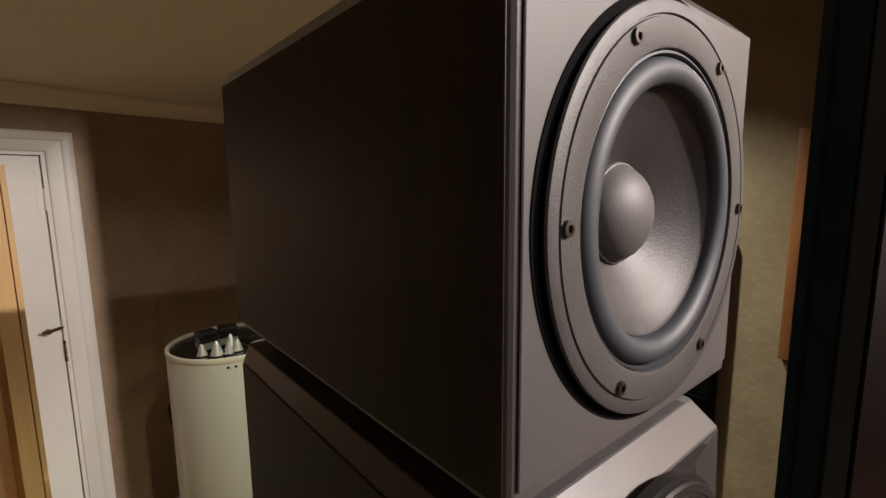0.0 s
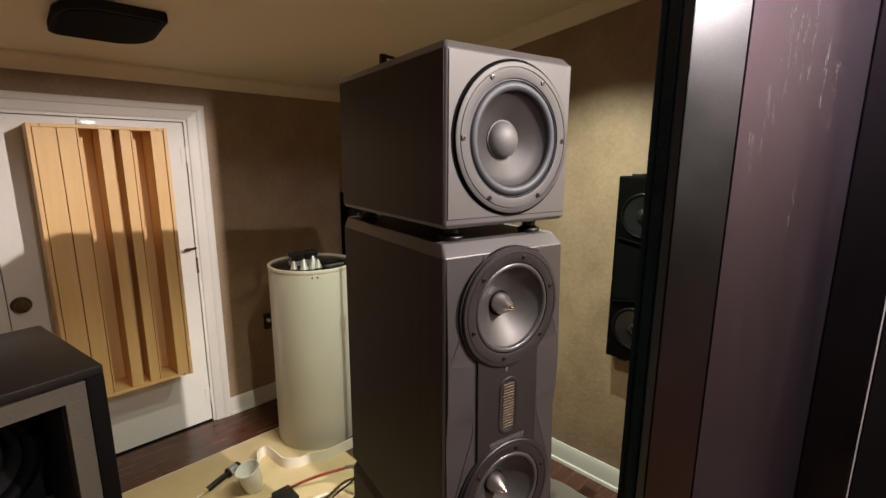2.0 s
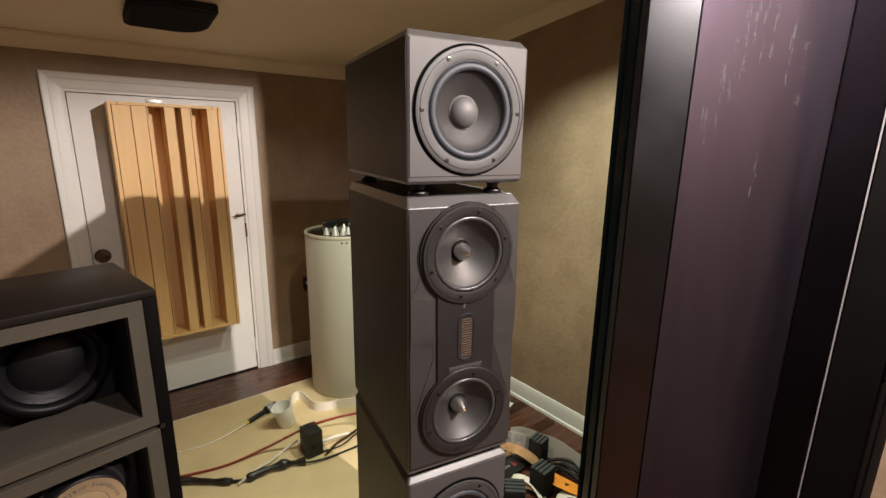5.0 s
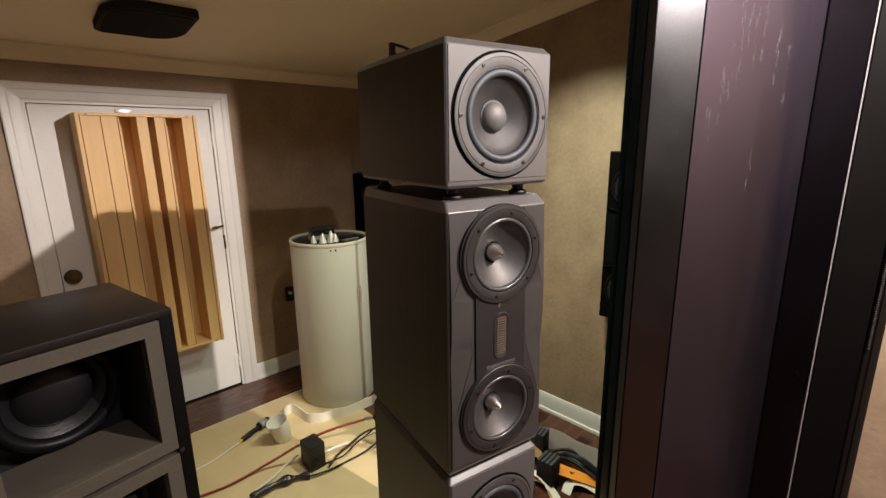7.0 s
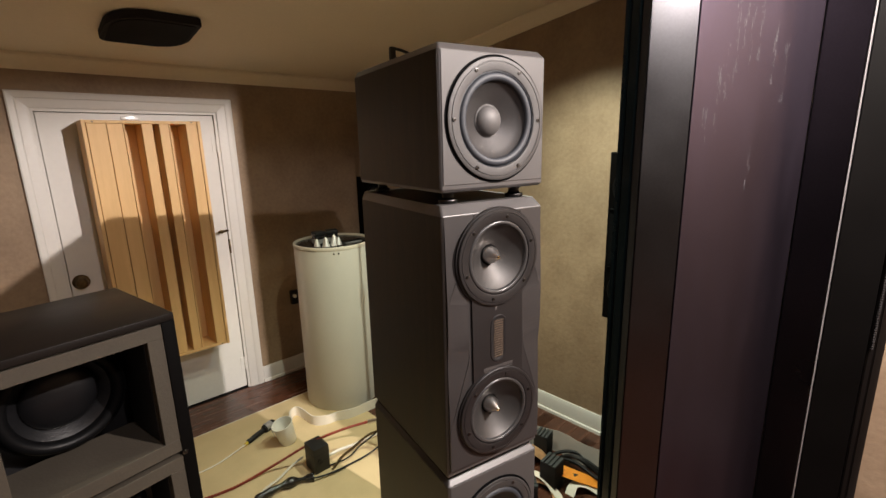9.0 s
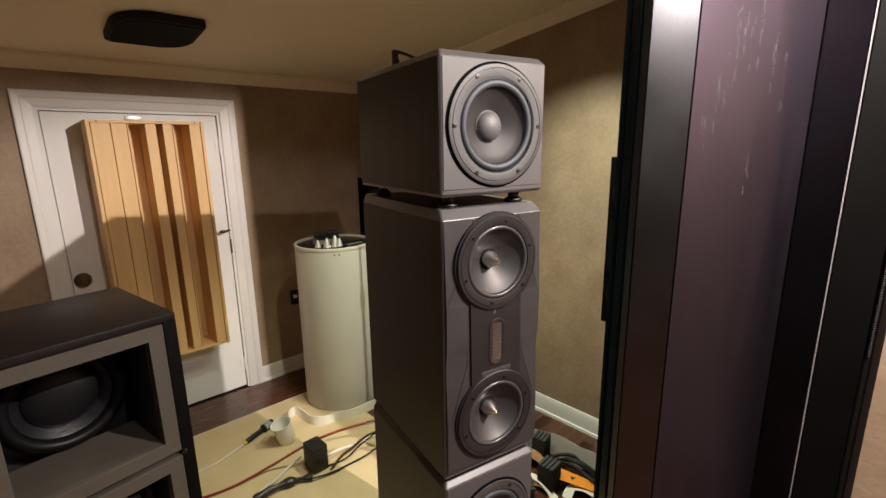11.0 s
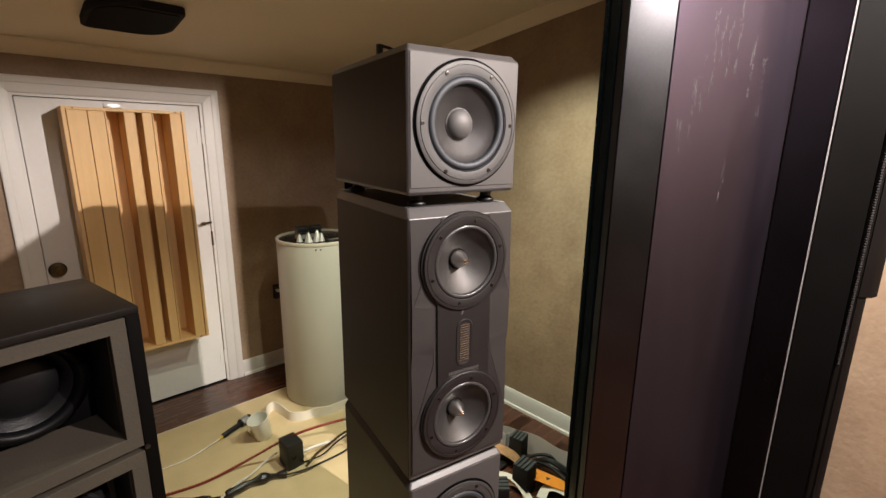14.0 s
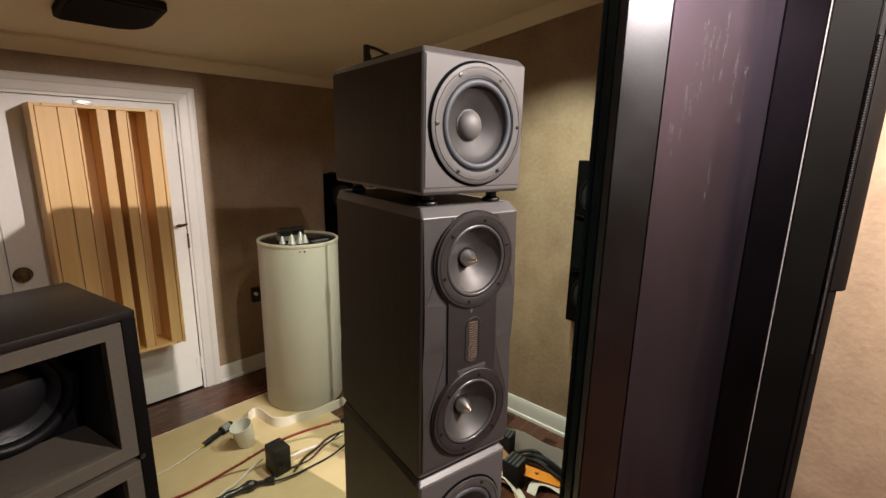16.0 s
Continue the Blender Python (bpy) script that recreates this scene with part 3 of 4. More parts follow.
def facet(side):
    """Curved cheek that leans back to the cabinet's edge, widest between the drivers."""
    b = bmesh.new()
    rows = []
    for i in range(49):
        f = i / 48
        z = 0.862 + f * 0.752
        k = 1.0
        if z > 1.37:
            w = 0.1655 - 0.086 * (z - 1.37) / 0.245
        elif z > 1.20:
            w, k = 0.1003, max(0.0, 1 - (z - 1.20) / 0.10) ** 2
            k = k if k > 0.002 else 0.0
        elif z > 1.0:
            w = 0.1655 - 0.0652 * (z - 1.0) / 0.20
        else:
            w = 0.1655
        e = k * min(1.0, (0.1668 - w) / 0.02)
        rows.append([b.verts.new((side * x, y, z)) for x, y in ((0.0003, -0.0004), (0.0003, -0.0105), (w - 0.0050, -0.0105), (w - 0.0010, -0.0105 - 0.0020 * e), (w, -0.0105), (0.1668, -0.0105 + 0.11 * k * max(0.002, 0.1668 - w)), (0.1668, -0.0002))])
    for p, q in zip(rows, rows[1:]):
        for k in range(6):
            b.faces.new((p[k], p[k + 1], q[k + 1], q[k]))
    for r in (rows[0], rows[-1]):
        b.faces.new(r)
    return b


for s in (-1, 1):
    part("baffle_cheek", cut(facet(s), [bore(0.1065, -0.05, 0.05, UZ), bore(0.1065, -0.05, 0.05, LZ)]), MIDBAFFLE, mid, "sculpted satin grey baffle")
plate_pts = []
for a in range(-52, 233, 6):
    plate_pts.append((0.1425 * math.cos(radians(a)), UZ + 0.1425 * math.sin(radians(a))))
for a in range(128, 413, 6):
    plate_pts.append((0.1425 * math.cos(radians(a)), LZ + 0.1425 * math.sin(radians(a))))
b = bmesh.new()
vs = [b.verts.new((x * (0.103 / 0.0877 if abs(z - 1.25) < 0.1 else 1), -0.0066, z)) for x, z in plate_pts]
face = b.faces.new(vs)
ext = bmesh.ops.extrude_face_region(b, geom=[face])
for v in ext["geom"]:
    if isinstance(v, bmesh.types.BMVert):
        v.co.y = -0.0165
plate = part("front_plate", cut(b, [bore(0.1068, -0.05, 0.05, UZ), bore(0.1068, -0.05, 0.05, LZ)]), PLATE, mid, "black front plate joining both drivers")
mid_driver(mid, UZ, -0.0167)
mid_driver(mid, LZ, -0.0167)


def slot(w, h, n=10):
    pts = []
    for cx, cz, a0 in ((0, h - w, 0), (0, -h + w, 180)):
        pts += [(cx + w * math.cos(radians(a0 + 180 / n * k)), cz + w * math.sin(radians(a0 + 180 / n * k))) for k in range(n + 1)]
    return pts


# ribbon tweeter in a rounded slot
SZ = 1.246
b = bmesh.new()
o = [b.verts.new((x, -0.0166, SZ + z)) for x, z in slot(0.0290, 0.0730)]
i1 = [b.verts.new((x, -0.0188, SZ + z)) for x, z in slot(0.0275, 0.0715)]
i2 = [b.verts.new((x, -0.0188, SZ + z)) for x, z in slot(0.0225, 0.0665)]
i3 = [b.verts.new((x, -0.0167, SZ + z)) for x, z in slot(0.0180, 0.0620)]
for p, q in ((o, i1), (i1, i2), (i2, i3)):
    for k in range(len(p)):
        j = (k + 1) % len(p)
        b.faces.new((p[k], p[j], q[j], q[k]))
tweeter = part("tweeter_surround", b, BLACK, mid, "black rounded slot of the ribbon tweeter")
part("tweeter_well", prism([(-0.018, -0.0170), (0.018, -0.0170), (0.018, -0.0167), (-0.018, -0.0167)], SZ - 0.06, SZ + 0.06), BLACK, tweeter, "dark ribbon well")
for k in range(16):
    z = SZ - 0.0545 + k * 0.00727
    part("louvre", box(-0.0170, 0.0170, -0.0186, -0.0172, z - 0.0013, z + 0.0013, 0.0004, 1), RIBBON, tweeter)
b = bmesh.new()
quad = [(-0.010, 0.011), (0.013, 0.013), (0.009, 0.006), (-0.004, 0.005), (-0.007, -0.012), (-0.013, -0.013)]
vs = [b.verts.new((x, -0.0176, 1.347 + z)) for x, z in quad]
b.faces.new(vs)
e = bmesh.ops.extrude_face_region(b, geom=b.faces[:])
for v in e["geom"]:
    if isinstance(v, bmesh.types.BMVert):
        v.co.y = -0.0166
part("badge", b, MUTED, mid, "small grey angular badge")
x = -0.052
rnd = random.Random(4)
while x < 0.050:
    w = rnd.choice((0.004, 0.006, 0.0075))
    part("lettering_bar", box(x, x + w, -0.0174, -0.0166, 1.153, 1.162), MUTED, mid)
    x += w + 0.002
part("lettering_bar", box(-0.050, 0.052, -0.0172, -0.0166, 1.1475, 1.1495), MUTED, mid)

top = thing("top_woofer_cabinet", pose(TX, TY, 0), "graphite grey woofer cabinet on black pucks atop the tower", "loudspeaker")
part("cabinet_shell", cut(chamfered_cabinet(W, D, 1.676, 2.040, 0.004, 0.018, 0.004), [bore(0.1275, -0.05, 0.12, 1.857, 0.002)]), CABINET, top)
part("front_baffle", cut(box(-0.166, 0.166, -0.0024, -0.0004, 1.6955, 2.0205, 0.0008, 1), [bore(0.1277, -0.05, 0.05, 1.857, 0.002)]), BAFFLE, top, "satin grey front baffle")
part("side_panel", box(-W / 2 - 0.0014, -W / 2 - 0.0003, 0.005, D - 0.013, 1.685, 2.0215, 0.0008, 1), SIDEVENEER, top, "dark veneered side panel")
part("side_panel", box(W / 2 + 0.0003, W / 2 + 0.0014, 0.005, D - 0.013, 1.685, 2.0215, 0.0008, 1), SIDEVENEER, top, "dark veneered side panel")
big_woofer(top, 1.857, 0.002, R=0.159)
isolators(top, 1.6423, 1.6764, (-0.115, 0.115), (0.060, 0.49))


# ---- tall black and plum cabinet beside the tower ----
def tall_cabinet():
    t = thing("tall_panel_speaker", pose(0, 0, 0), "tall black speaker with plum lacquered front panel and scuffs", "loudspeaker")
    h = 2.62
    # unseen back widened towards the wall to stop light passing beside the panel
    part("body", prism([(0.900, 0.196), (0.904, 0.120), (0.992, 0.040), (1.600, -0.020), (1.760, -0.12), (1.885, -0.02), (1.860, 0.24)], 0.0, h, bevel=0.004), BLACK, t)
    part("edge_strip", prism([(0.886, 0.200), (0.887, 0.186), (0.898, 0.188), (0.898, 0.200)], 0.0, h, bevel=0.0015), TEAL, t, "glossy teal-black edge strip")
    part("edge_strip", prism([(0.892, 0.182), (0.888, 0.146), (0.899, 0.144), (0.900, 0.182)], 0.0, h, bevel=0.003), TEAL, t, "glossy teal-black edge strip")
    part("edge_strip", prism([(0.891, 0.141), (0.887, 0.112), (0.902, 0.116), (0.902, 0.141)], 0.0, h, bevel=0.002), BLACK, t)
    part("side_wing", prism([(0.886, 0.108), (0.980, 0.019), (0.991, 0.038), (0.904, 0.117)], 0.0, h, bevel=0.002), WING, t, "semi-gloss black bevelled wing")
    part("front_panel", prism([(0.983, 0.017), (1.590, -0.054), (1.594, -0.032), (0.994, 0.0375)], 0.0, h, bevel=0.0015), PURPLE, t, "plum lacquered panel with pale scuffs")
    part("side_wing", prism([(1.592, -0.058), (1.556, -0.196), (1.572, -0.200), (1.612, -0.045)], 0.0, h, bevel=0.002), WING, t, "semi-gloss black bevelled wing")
    part("edge_line", prism([(1.5545, -0.2000), (1.5555, -0.2033), (1.5590, -0.203), (1.558, -0.1990)], 0.0, h), LABELGREY, t, "thin pale edge line")
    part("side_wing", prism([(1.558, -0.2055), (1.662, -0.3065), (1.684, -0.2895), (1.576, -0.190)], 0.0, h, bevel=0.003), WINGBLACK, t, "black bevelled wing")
    part("padded_edge", prism([(1.6805, -0.3235), (1.700, -0.340), (1.725, -0.353), (1.752, -0.357), (1.774, -0.346), (1.767, -0.320), (1.695, -0.3060)], 1.30, h, bevel=0.004), PADDED, t, "padded brown-black edging")
    part("padded_edge", prism([(1.6805, -0.3235), (1.700, -0.334), (1.722, -0.338), (1.740, -0.330), (1.736, -0.312), (1.695, -0.3060)], 0.0, 1.2995, bevel=0.003), PADDED, t, "narrower padded edging")
    rib = part("ribbed_edge", prism([(1.664, -0.3095), (1.679, -0.3225), (1.693, -0.3065), (1.686, -0.2910)], 0.0, h, bevel=0.003), PADDED, t, "ribbed dark edging")
    # pale drips scuffed into the lacquer
    rnd = random.Random(5)
    runs = [(0.18, 2.02, 0.20)] * 3 + [(0.23, 2.08, 0.16)] * 2 + [(0.29, 2.22, 0.24)] * 4 + [(0.34, 2.20, 0.14)] * 2 + [(0.40, 2.20, 0.16)] * 2 + [(0.46, 2.26, 0.20)] * 4 + [(0.60, 2.16, 0.18)] * 3 + [(0.70, 2.10, 0.20)] * 2 + [(0.48, 1.78, 0.20), (0.30, 2.52, 0.16), (0.10, 1.90, 0.10)]
    for f0, z0, reach in runs * 7:
        f = f0 + 0.009 * rnd.gauss(0, 1)
        x, y = 0.983 + f * 0.607, 0.017 - f * 0.071
        z = z0 - reach * rnd.random() ** 1.3
        ln, wd = 0.006 + 0.035 * rnd.random() ** 2, 0.0004 + 0.0012 * rnd.random() ** 2
        b = bmesh.new()
        left, right = [], []
        for i in range(6):
            zz = z - ln * i / 5
            ww = wd * (0.3 + rnd.random())
            ox = rnd.uniform(-0.0008, 0.0008)
            for side, lst in ((-1, left), (1, right)):
                px = x + ox + side * ww
                lst.append(b.verts.new((px, y - (px - x) * 0.117 - 0.0007, zz)))
        for i in range(5):
            b.faces.new((left[i], left[i + 1], right[i + 1], right[i]))
        part("scuff", b, SCUFF, t)
    # teeth of the ribbed edging
    tooth = mesh_of("rib", box(-0.004, 0.004, -0.004, 0.004, 0, 0.0045, 0.0008, 1), FELT, False)
    for k in range(130):
        ob = new("rib", tooth)
        ob.parent = rib
        ob.matrix_basis = pose(1.6670, -0.3165, 1.05 + k * 0.0088, 0, 0, -40)
    return t


tall = tall_cabinet()


# ---- open servo subwoofer ----
def subwoofer():
    t = thing("open_subwoofer", pose(-0.432, 0.770, 0, 0, 0, 22.0), "black stacked open subwoofer with raw grey inner frames", "subwoofer")
    w, d, h = 0.52, 0.47, 1.312
    s = 0.038
    part("side_board", box(-s, 0, 0, d, 0, h - 0.024, 0.002), WINGBLACK, t)
    part("side_board", box(-w, -w + s, 0, d, 0, h - 0.024, 0.002), WINGBLACK, t)
    part("top_board", box(-w, 0, -0.001, d, h - 0.0235, h, 0.003), SUBBLACK, t, "black painted top board")
    bays = ((0.845, 1.283), (0.400, 0.826), (0.02, 0.381))
    for k, (z0, z1) in enumerate(bays):
        f = 0.044
        dp = 0.24 if k == 0 else 0.20
        x0, x1 = -w + s + 0.001, -s - 0.001
        fr = part("inner_frame", box(x0, x1, 0.002, dp, z1 - f, z1, 0.001, 1), GREYFRAME, t, "raw grey board frame")
        for bx in ((x0, x1, 0.002, dp, z0, z0 + f), (x0, x0 + f, 0.002, dp, z0 + f, z1 - f), (x1 - f, x1, 0.002, dp, z0 + f, z1 - f)):
            part("board", box(*bx, 0.001, 1), GREYFRAME, fr)
        part("liner", box(x0 + f, x0 + f + 0.002, 0.03, dp, z0 + f + 0.003, z1 - f - 0.003), BLACK, fr)
        part("liner", box(x1 - f - 0.002, x1 - f, 0.03, dp, z0 + f + 0.003, z1 - f - 0.003), BLACK, fr)
        part("back_board", box(x0 + 0.001, x1 - 0.001, dp + (0.055 if k == 0 else 0.0005), dp + (0.075 if k == 0 else 0.022), z0 + 0.001, z1 - 0.001), BLACK, fr)
        cx, cz = (x0 + x1) / 2, (z0 + z1) / 2
        if k == 0:
            arc = [(0.146 + 0.019 * math.cos(radians(a)), 0.222 - 0.022 * math.sin(radians(a))) for a in range(0, 181, 12)]
            part("flange", lathe([(0.174, 0.239), (0.174, 0.228), (0.168, 0.225), (0.164, 0.239)], 64, "y", None, (cx, 0, cz)), SUBRUBBER, t)
            part("surround", lathe([(0.168, 0.228), *arc, (0.125, 0.226)], 64, "y", None, (cx, 0, cz)), SUBRUBBER, t, "black rubber surround")
            part("cone", lathe([(0.128, 0.223), (0.124, 0.226), (0.092, 0.262)], 64, "y", None, (cx, 0, cz)), SUBCONE, t, "black glossy cone")
            part("dust_cap", lathe([(0.100, 0.256)] + [(0.098 * math.sin(radians(a)), 0.250 - 0.032 * math.cos(radians(a))) for a in range(84, -1, -7)], 64, "y", None, (cx, 0, cz)), SUBCAP, t, "domed black dust cap")
        else:
            part("basket", lathe([(0.158, 0.199), (0.154, 0.180), (0.122, 0.120), (0.113, 0.118)], 48, "y", None, (cx, 0, cz)), BLACK, t)
            mg = part("magnet", lathe([(0.113, 0.12), (0.113, 0.062), (0.111, 0.060), (0.0, 0.060)], 56, "y", None, (cx, 0, cz)), BLACK, t)
            part("magnet_plate", lathe([(0.1112, 0.0595), (0.1095, 0.0540), (0.0670, 0.0535), (0.0640, 0.0570), (0.038, 0.0575), (0.033, 0.0535), (0.018, 0.0530), (0.0160, 0.0590), (0.0, 0.0592)], 64, "y", None, (cx, 0, cz)), SILVER, mg, "silver magnet plate lettered around its rim")
            for i, (dx, col) in enumerate(((0.150, COPPER), (0.162, COPPER))):
                part("terminal", lathe([(0.006, 0.198), (0.006, 0.150), (0.0045, 0.148), (0.0045, 0.140), (0, 0.140)], 14, "y", None, (cx + dx, 0, cz + 0.150 - 0.016 * i)), col, t, "copper terminal")
            if k == 1:
                text = "DIRECT SERVO SUBWOOFER"
                for i, ch in enumerate(text):
                    if ch == " ":
                        continue
                    a = radians(172 - i * 164 / (len(text) - 1))
                    cu = bpy.data.curves.new("letter", "FONT")
                    cu.body, cu.size, cu.align_x, cu.extrude = ch, 0.0175 if i in (0, 7, 13) else 0.0145, "CENTER", 0.0002
                    tmp = bpy.data.objects.new("letter", cu)
                    scene.collection.objects.link(tmp)
                    me = bpy.data.meshes.new_from_object(tmp.evaluated_get(bpy.context.evaluated_depsgraph_get()))
                    bpy.data.objects.remove(tmp)
                    ob = new("letter", me)
                    me.materials.append(LETTER)
                    ob.parent = mg
                    ob.matrix_basis = Matrix.Translation((cx + 0.0830 * math.cos(a), 0.0532, cz + 0.0830 * math.sin(a))) @ Euler((0, math.pi / 2 - a, 0)).to_matrix().to_4x4() @ Euler((math.pi / 2, 0, 0)).to_matrix().to_4x4()
    for x in (-s / 2, -w + s / 2):
        for z in (0.836, 0.39):
            part("bolt", lathe([(0.0, -0.004), (0.004, -0.004), (0.0045, -0.0015), (0.008, -0.0012), (0.009, 0.001)], 16, "y", None, (x - 0.012, 0, z)), STEEL, t, "steel ring bolt")
    return t


subwoofer()


# ---- cream tube ----
def cream_tube():
    t = thing("cream_tube", pose(0.552, 2.255, 0), "tall cream cylindrical tube with black top, standing on the rug", "bass trap")
    r, h = 0.262, 1.168
    part("shell", lathe([(r - 0.012, 0.006), (r - 0.002, 0.008), (r, 0.016), (r, h - 0.026), (r - 0.001, h - 0.024), (r - 0.012, h - 0.024)], 96, "z"), CREAM, t)
    part("rim", lathe([(r + 0.0005, h - 0.024), (r + 0.003, h - 0.018), (r + 0.003, h - 0.004), (r + 0.001, h), (r - 0.010, h), (r - 0.013, h - 0.004), (r - 0.013, h - 0.020)], 96, "z"), CREAMTAPE, t, "pale rim")
    part("lid", lathe([(r - 0.0125, h - 0.014), (0.0, h - 0.014)], 96, "z"), GLOSSBLACK, t, "black top board")
    for dx in (-0.022, 0.008):
        a = radians(258) + dx / r * 1.0
        part("screw", lathe([(0.0, -0.002), (0.005, -0.001), (0.006, 0.002)], 12, "y", None, (r * math.cos(a), -math.sqrt(r * r - (r * math.cos(a)) ** 2) - 0.001, h - 0.042)), STEEL, t)
    return t, h - 0.014


cream, LID = cream_tube()


def spike(x, y, k=1.0):
    t = thing("speaker_spike", pose(x, y, LID), "polished conical metal spike standing on the tube", "spike", "spikes on the tube")
    part("cone", lathe([(0.0, 0.0), (0.024 * k, 0.0), (0.025 * k, 0.006), (0.022 * k, 0.014), (0.010 * k, 0.052 * k), (0.004, 0.064 * k), (0.0, 0.066 * k)], 24, "z"), SPIKE, t)
    part("collar", lathe([(0.0253 * k, 0.004), (0.027 * k, 0.006), (0.027 * k, 0.011), (0.0245 * k, 0.013)], 24, "z"), STEEL, t)
    return t


for x, y, k in ((0.455, 2.085, 1.15), (0.500, 2.070, 0.85), (0.540, 2.085, 1.0), (0.522, 2.120, 1.25), (0.405, 2.120, 0.95)):
    spike(x, y, k)


def glass_block(x, y, w, d, h, yaw, label, lidmat):
    t = thing("small_jar", pose(x, y, LID, 0, 0, yaw), label, "jar")
    part("body", box(-w / 2, w / 2, -d / 2, d / 2, 0, h * 0.72, 0.006), GLOSSBLACK, t)
    part("lid", box(-w / 2 - 0.002, w / 2 + 0.002, -d / 2 - 0.002, d / 2 + 0.002, h * 0.72 + 0.0003, h, 0.004), lidmat, t)
    part("label_band", box(-w / 2 - 0.0006, w / 2 + 0.0006, -d / 2 - 0.0006, d / 2 + 0.0006, h * 0.2, h * 0.5), LABELGREY, t)
    return t


glass_block(0.440, 2.185, 0.075, 0.06, 0.098, 12, "small black box with dark lid on the tube", BLACK)
glass_block(0.532, 2.20, 0.075, 0.06, 0.098, -8, "small black box with dark lid on the tube", BLACK)
card = thing("clear_case", pose(0.655, 2.175, LID, 0, 0, 10), "flat grey plastic case lying on the tube", "case")
part("tray", box(-0.065, 0.065, -0.04, 0.04, 0, 0.012, 0.003), LABELGREY, card)
part("lid", box(-0.067, 0.067, -0.042, 0.042, 0.0124, 0.018, 0.002), GLOSSBLACK, card)


# ---- wall speaker, framed picture, back speaker ----
def wall_speaker(name, m, w, d, h, label):
    """A speaker hung on a wall: its back lies on the local y = 0 plane, it faces -y."""
    t = thing(name, m, label, "loudspeaker")
    part("cabinet_shell", box(-w / 2, w / 2, -d, -0.002, 0, h, 0.005), WINGBLACK, t)
    part("baffle_frame", box(-w / 2 + 0.006, w / 2 - 0.006, -d - 0.004, -d - 0.0004, 0.006, h - 0.006, 0.0015, 1), WINGBLACK, t)
    for cz in (h * 0.19, h * 0.80):
        part("surround", lathe([(0.112, -d - 0.004), (0.110, -d - 0.009), (0.104, -d - 0.013), (0.096, -d - 0.010), (0.092, -d - 0.0045)], 48, "y", None, (0, 0, cz)), SUBRUBBER, t)
        part("cone", lathe([(0.0925, -d - 0.0095), (0.062, -d - 0.0065), (0.030, -d - 0.0048)], 48, "y", None, (0, 0, cz)), SUBCONE, t)
        part("dust_cap", lathe([(0.036, -d - 0.0050), (0.033, -d - 0.014), (0.022, -d - 0.022), (0.010, -d - 0.026), (0, -d - 0.0265)], 32, "y", None, (0, 0, cz)), GLOSSBLACK, t)
    # no recess is cut: a flat black plate paints the opening's shade
    throat = part("throat_shade_plate", box(-0.118, 0.118, -d - 0.0055, -d - 0.0042, h * 0.345, h * 0.655, 0.0005, 1), GASKET_AND_SHADE, t, "flat black plate drawn as the shade of a horn throat")
    for z, lean in ((h * 0.335, 10), (h * 0.665, -10)):
        for sx in (-1, 1):
            lip = box(-0.060, 0.060, -0.012, 0.0, -0.004, 0.004, 0.0015, 1)
            part("lip", lip, WINGBLACK, throat, "", pose(sx * 0.058, -d - 0.004, z, 0, sx * lean, 0))
    for x in (-0.055, 0.06):
        for z in (-0.012, h + 0.0004):
            part("mount_tab", box(x - 0.025, x + 0.025, -d + 0.01, -0.004, z, z + 0.0116, 0.002, 1), BLACK, t)
    return t


wall_speaker("wall_speaker", ROOM @ pose(WALL_U, 0.345, 0.805, 0, 0, -90), 0.272, 0.075, 0.932, "black two-driver speaker hung on the wall")
wall_speaker("wall_speaker", ROOM @ pose(1.745, WALL_V, 0.615, 0, 0, 0), 0.25, 0.09, 0.93, "black speaker hung on the wall behind the tower")

pic = thing("framed_picture", ROOM @ pose(WALL_U, -0.26, 1.305, 0, 0, -90), "reddish wooden framed picture hung on the wall", "picture")
FW, FH, FT = 0.60, 0.735, 0.07
part("frame_side", box(-FW / 2, -FW / 2 + 0.035, -FT, -0.001, 0, FH, 0.003), FRAMEWOOD, pic)
part("frame_side", box(FW / 2 - 0.035, FW / 2, -FT, -0.001, 0, FH, 0.003), FRAMEWOOD, pic)
part("frame_rail", box(-FW / 2 + 0.0352, FW / 2 - 0.0352, -FT, -0.001, 0, 0.035, 0.003), FRAMEWOOD, pic)
part("frame_rail", box(-FW / 2 + 0.0352, FW / 2 - 0.0352, -FT, -0.001, FH - 0.035, FH, 0.003), FRAMEWOOD, pic)
part("mount", box(-FW / 2 + 0.0352, FW / 2 - 0.0352, -0.02, -0.012, 0.0352, FH - 0.0352), PICTURE, pic)

outlet = thing("wall_outlet", ROOM @ pose(0.962, WALL_V, 0.63), "black wall box with a short white plug", "outlet")
part("box", box(-0.035, 0.035, -0.04, -0.001, -0.055, 0.055, 0.004), BLACK, outlet)
part("plug", lathe([(0.0, -0.075), (0.012, -0.073), (0.014, -0.06), (0.010, -0.05), (0.010, -0.04)], 16, "y", None, (-0.02, 0, 0.02)), CUP, outlet, "white plug")


# ---- stand behind the tower, its head just above the top cabinet ----
stand = thing("microphone_stand", pose(0.800, 1.640, 0.0), "black metal microphone stand behind the speaker tower", "stand")
part("base", lathe([(0.0, 0.0065), (0.115, 0.0065), (0.120, 0.012), (0.115, 0.020), (0.025, 0.030), (0.0, 0.030)], 32, "z"), BLACK, stand)
part("pole", lathe([(0.0, 0.0302), (0.011, 0.0302), (0.011, 1.30), (0.016, 1.31), (0.016, 1.36), (0.008, 1.37), (0.008, 2.28), (0.0, 2.28)], 16, "z"), BLACK, stand)
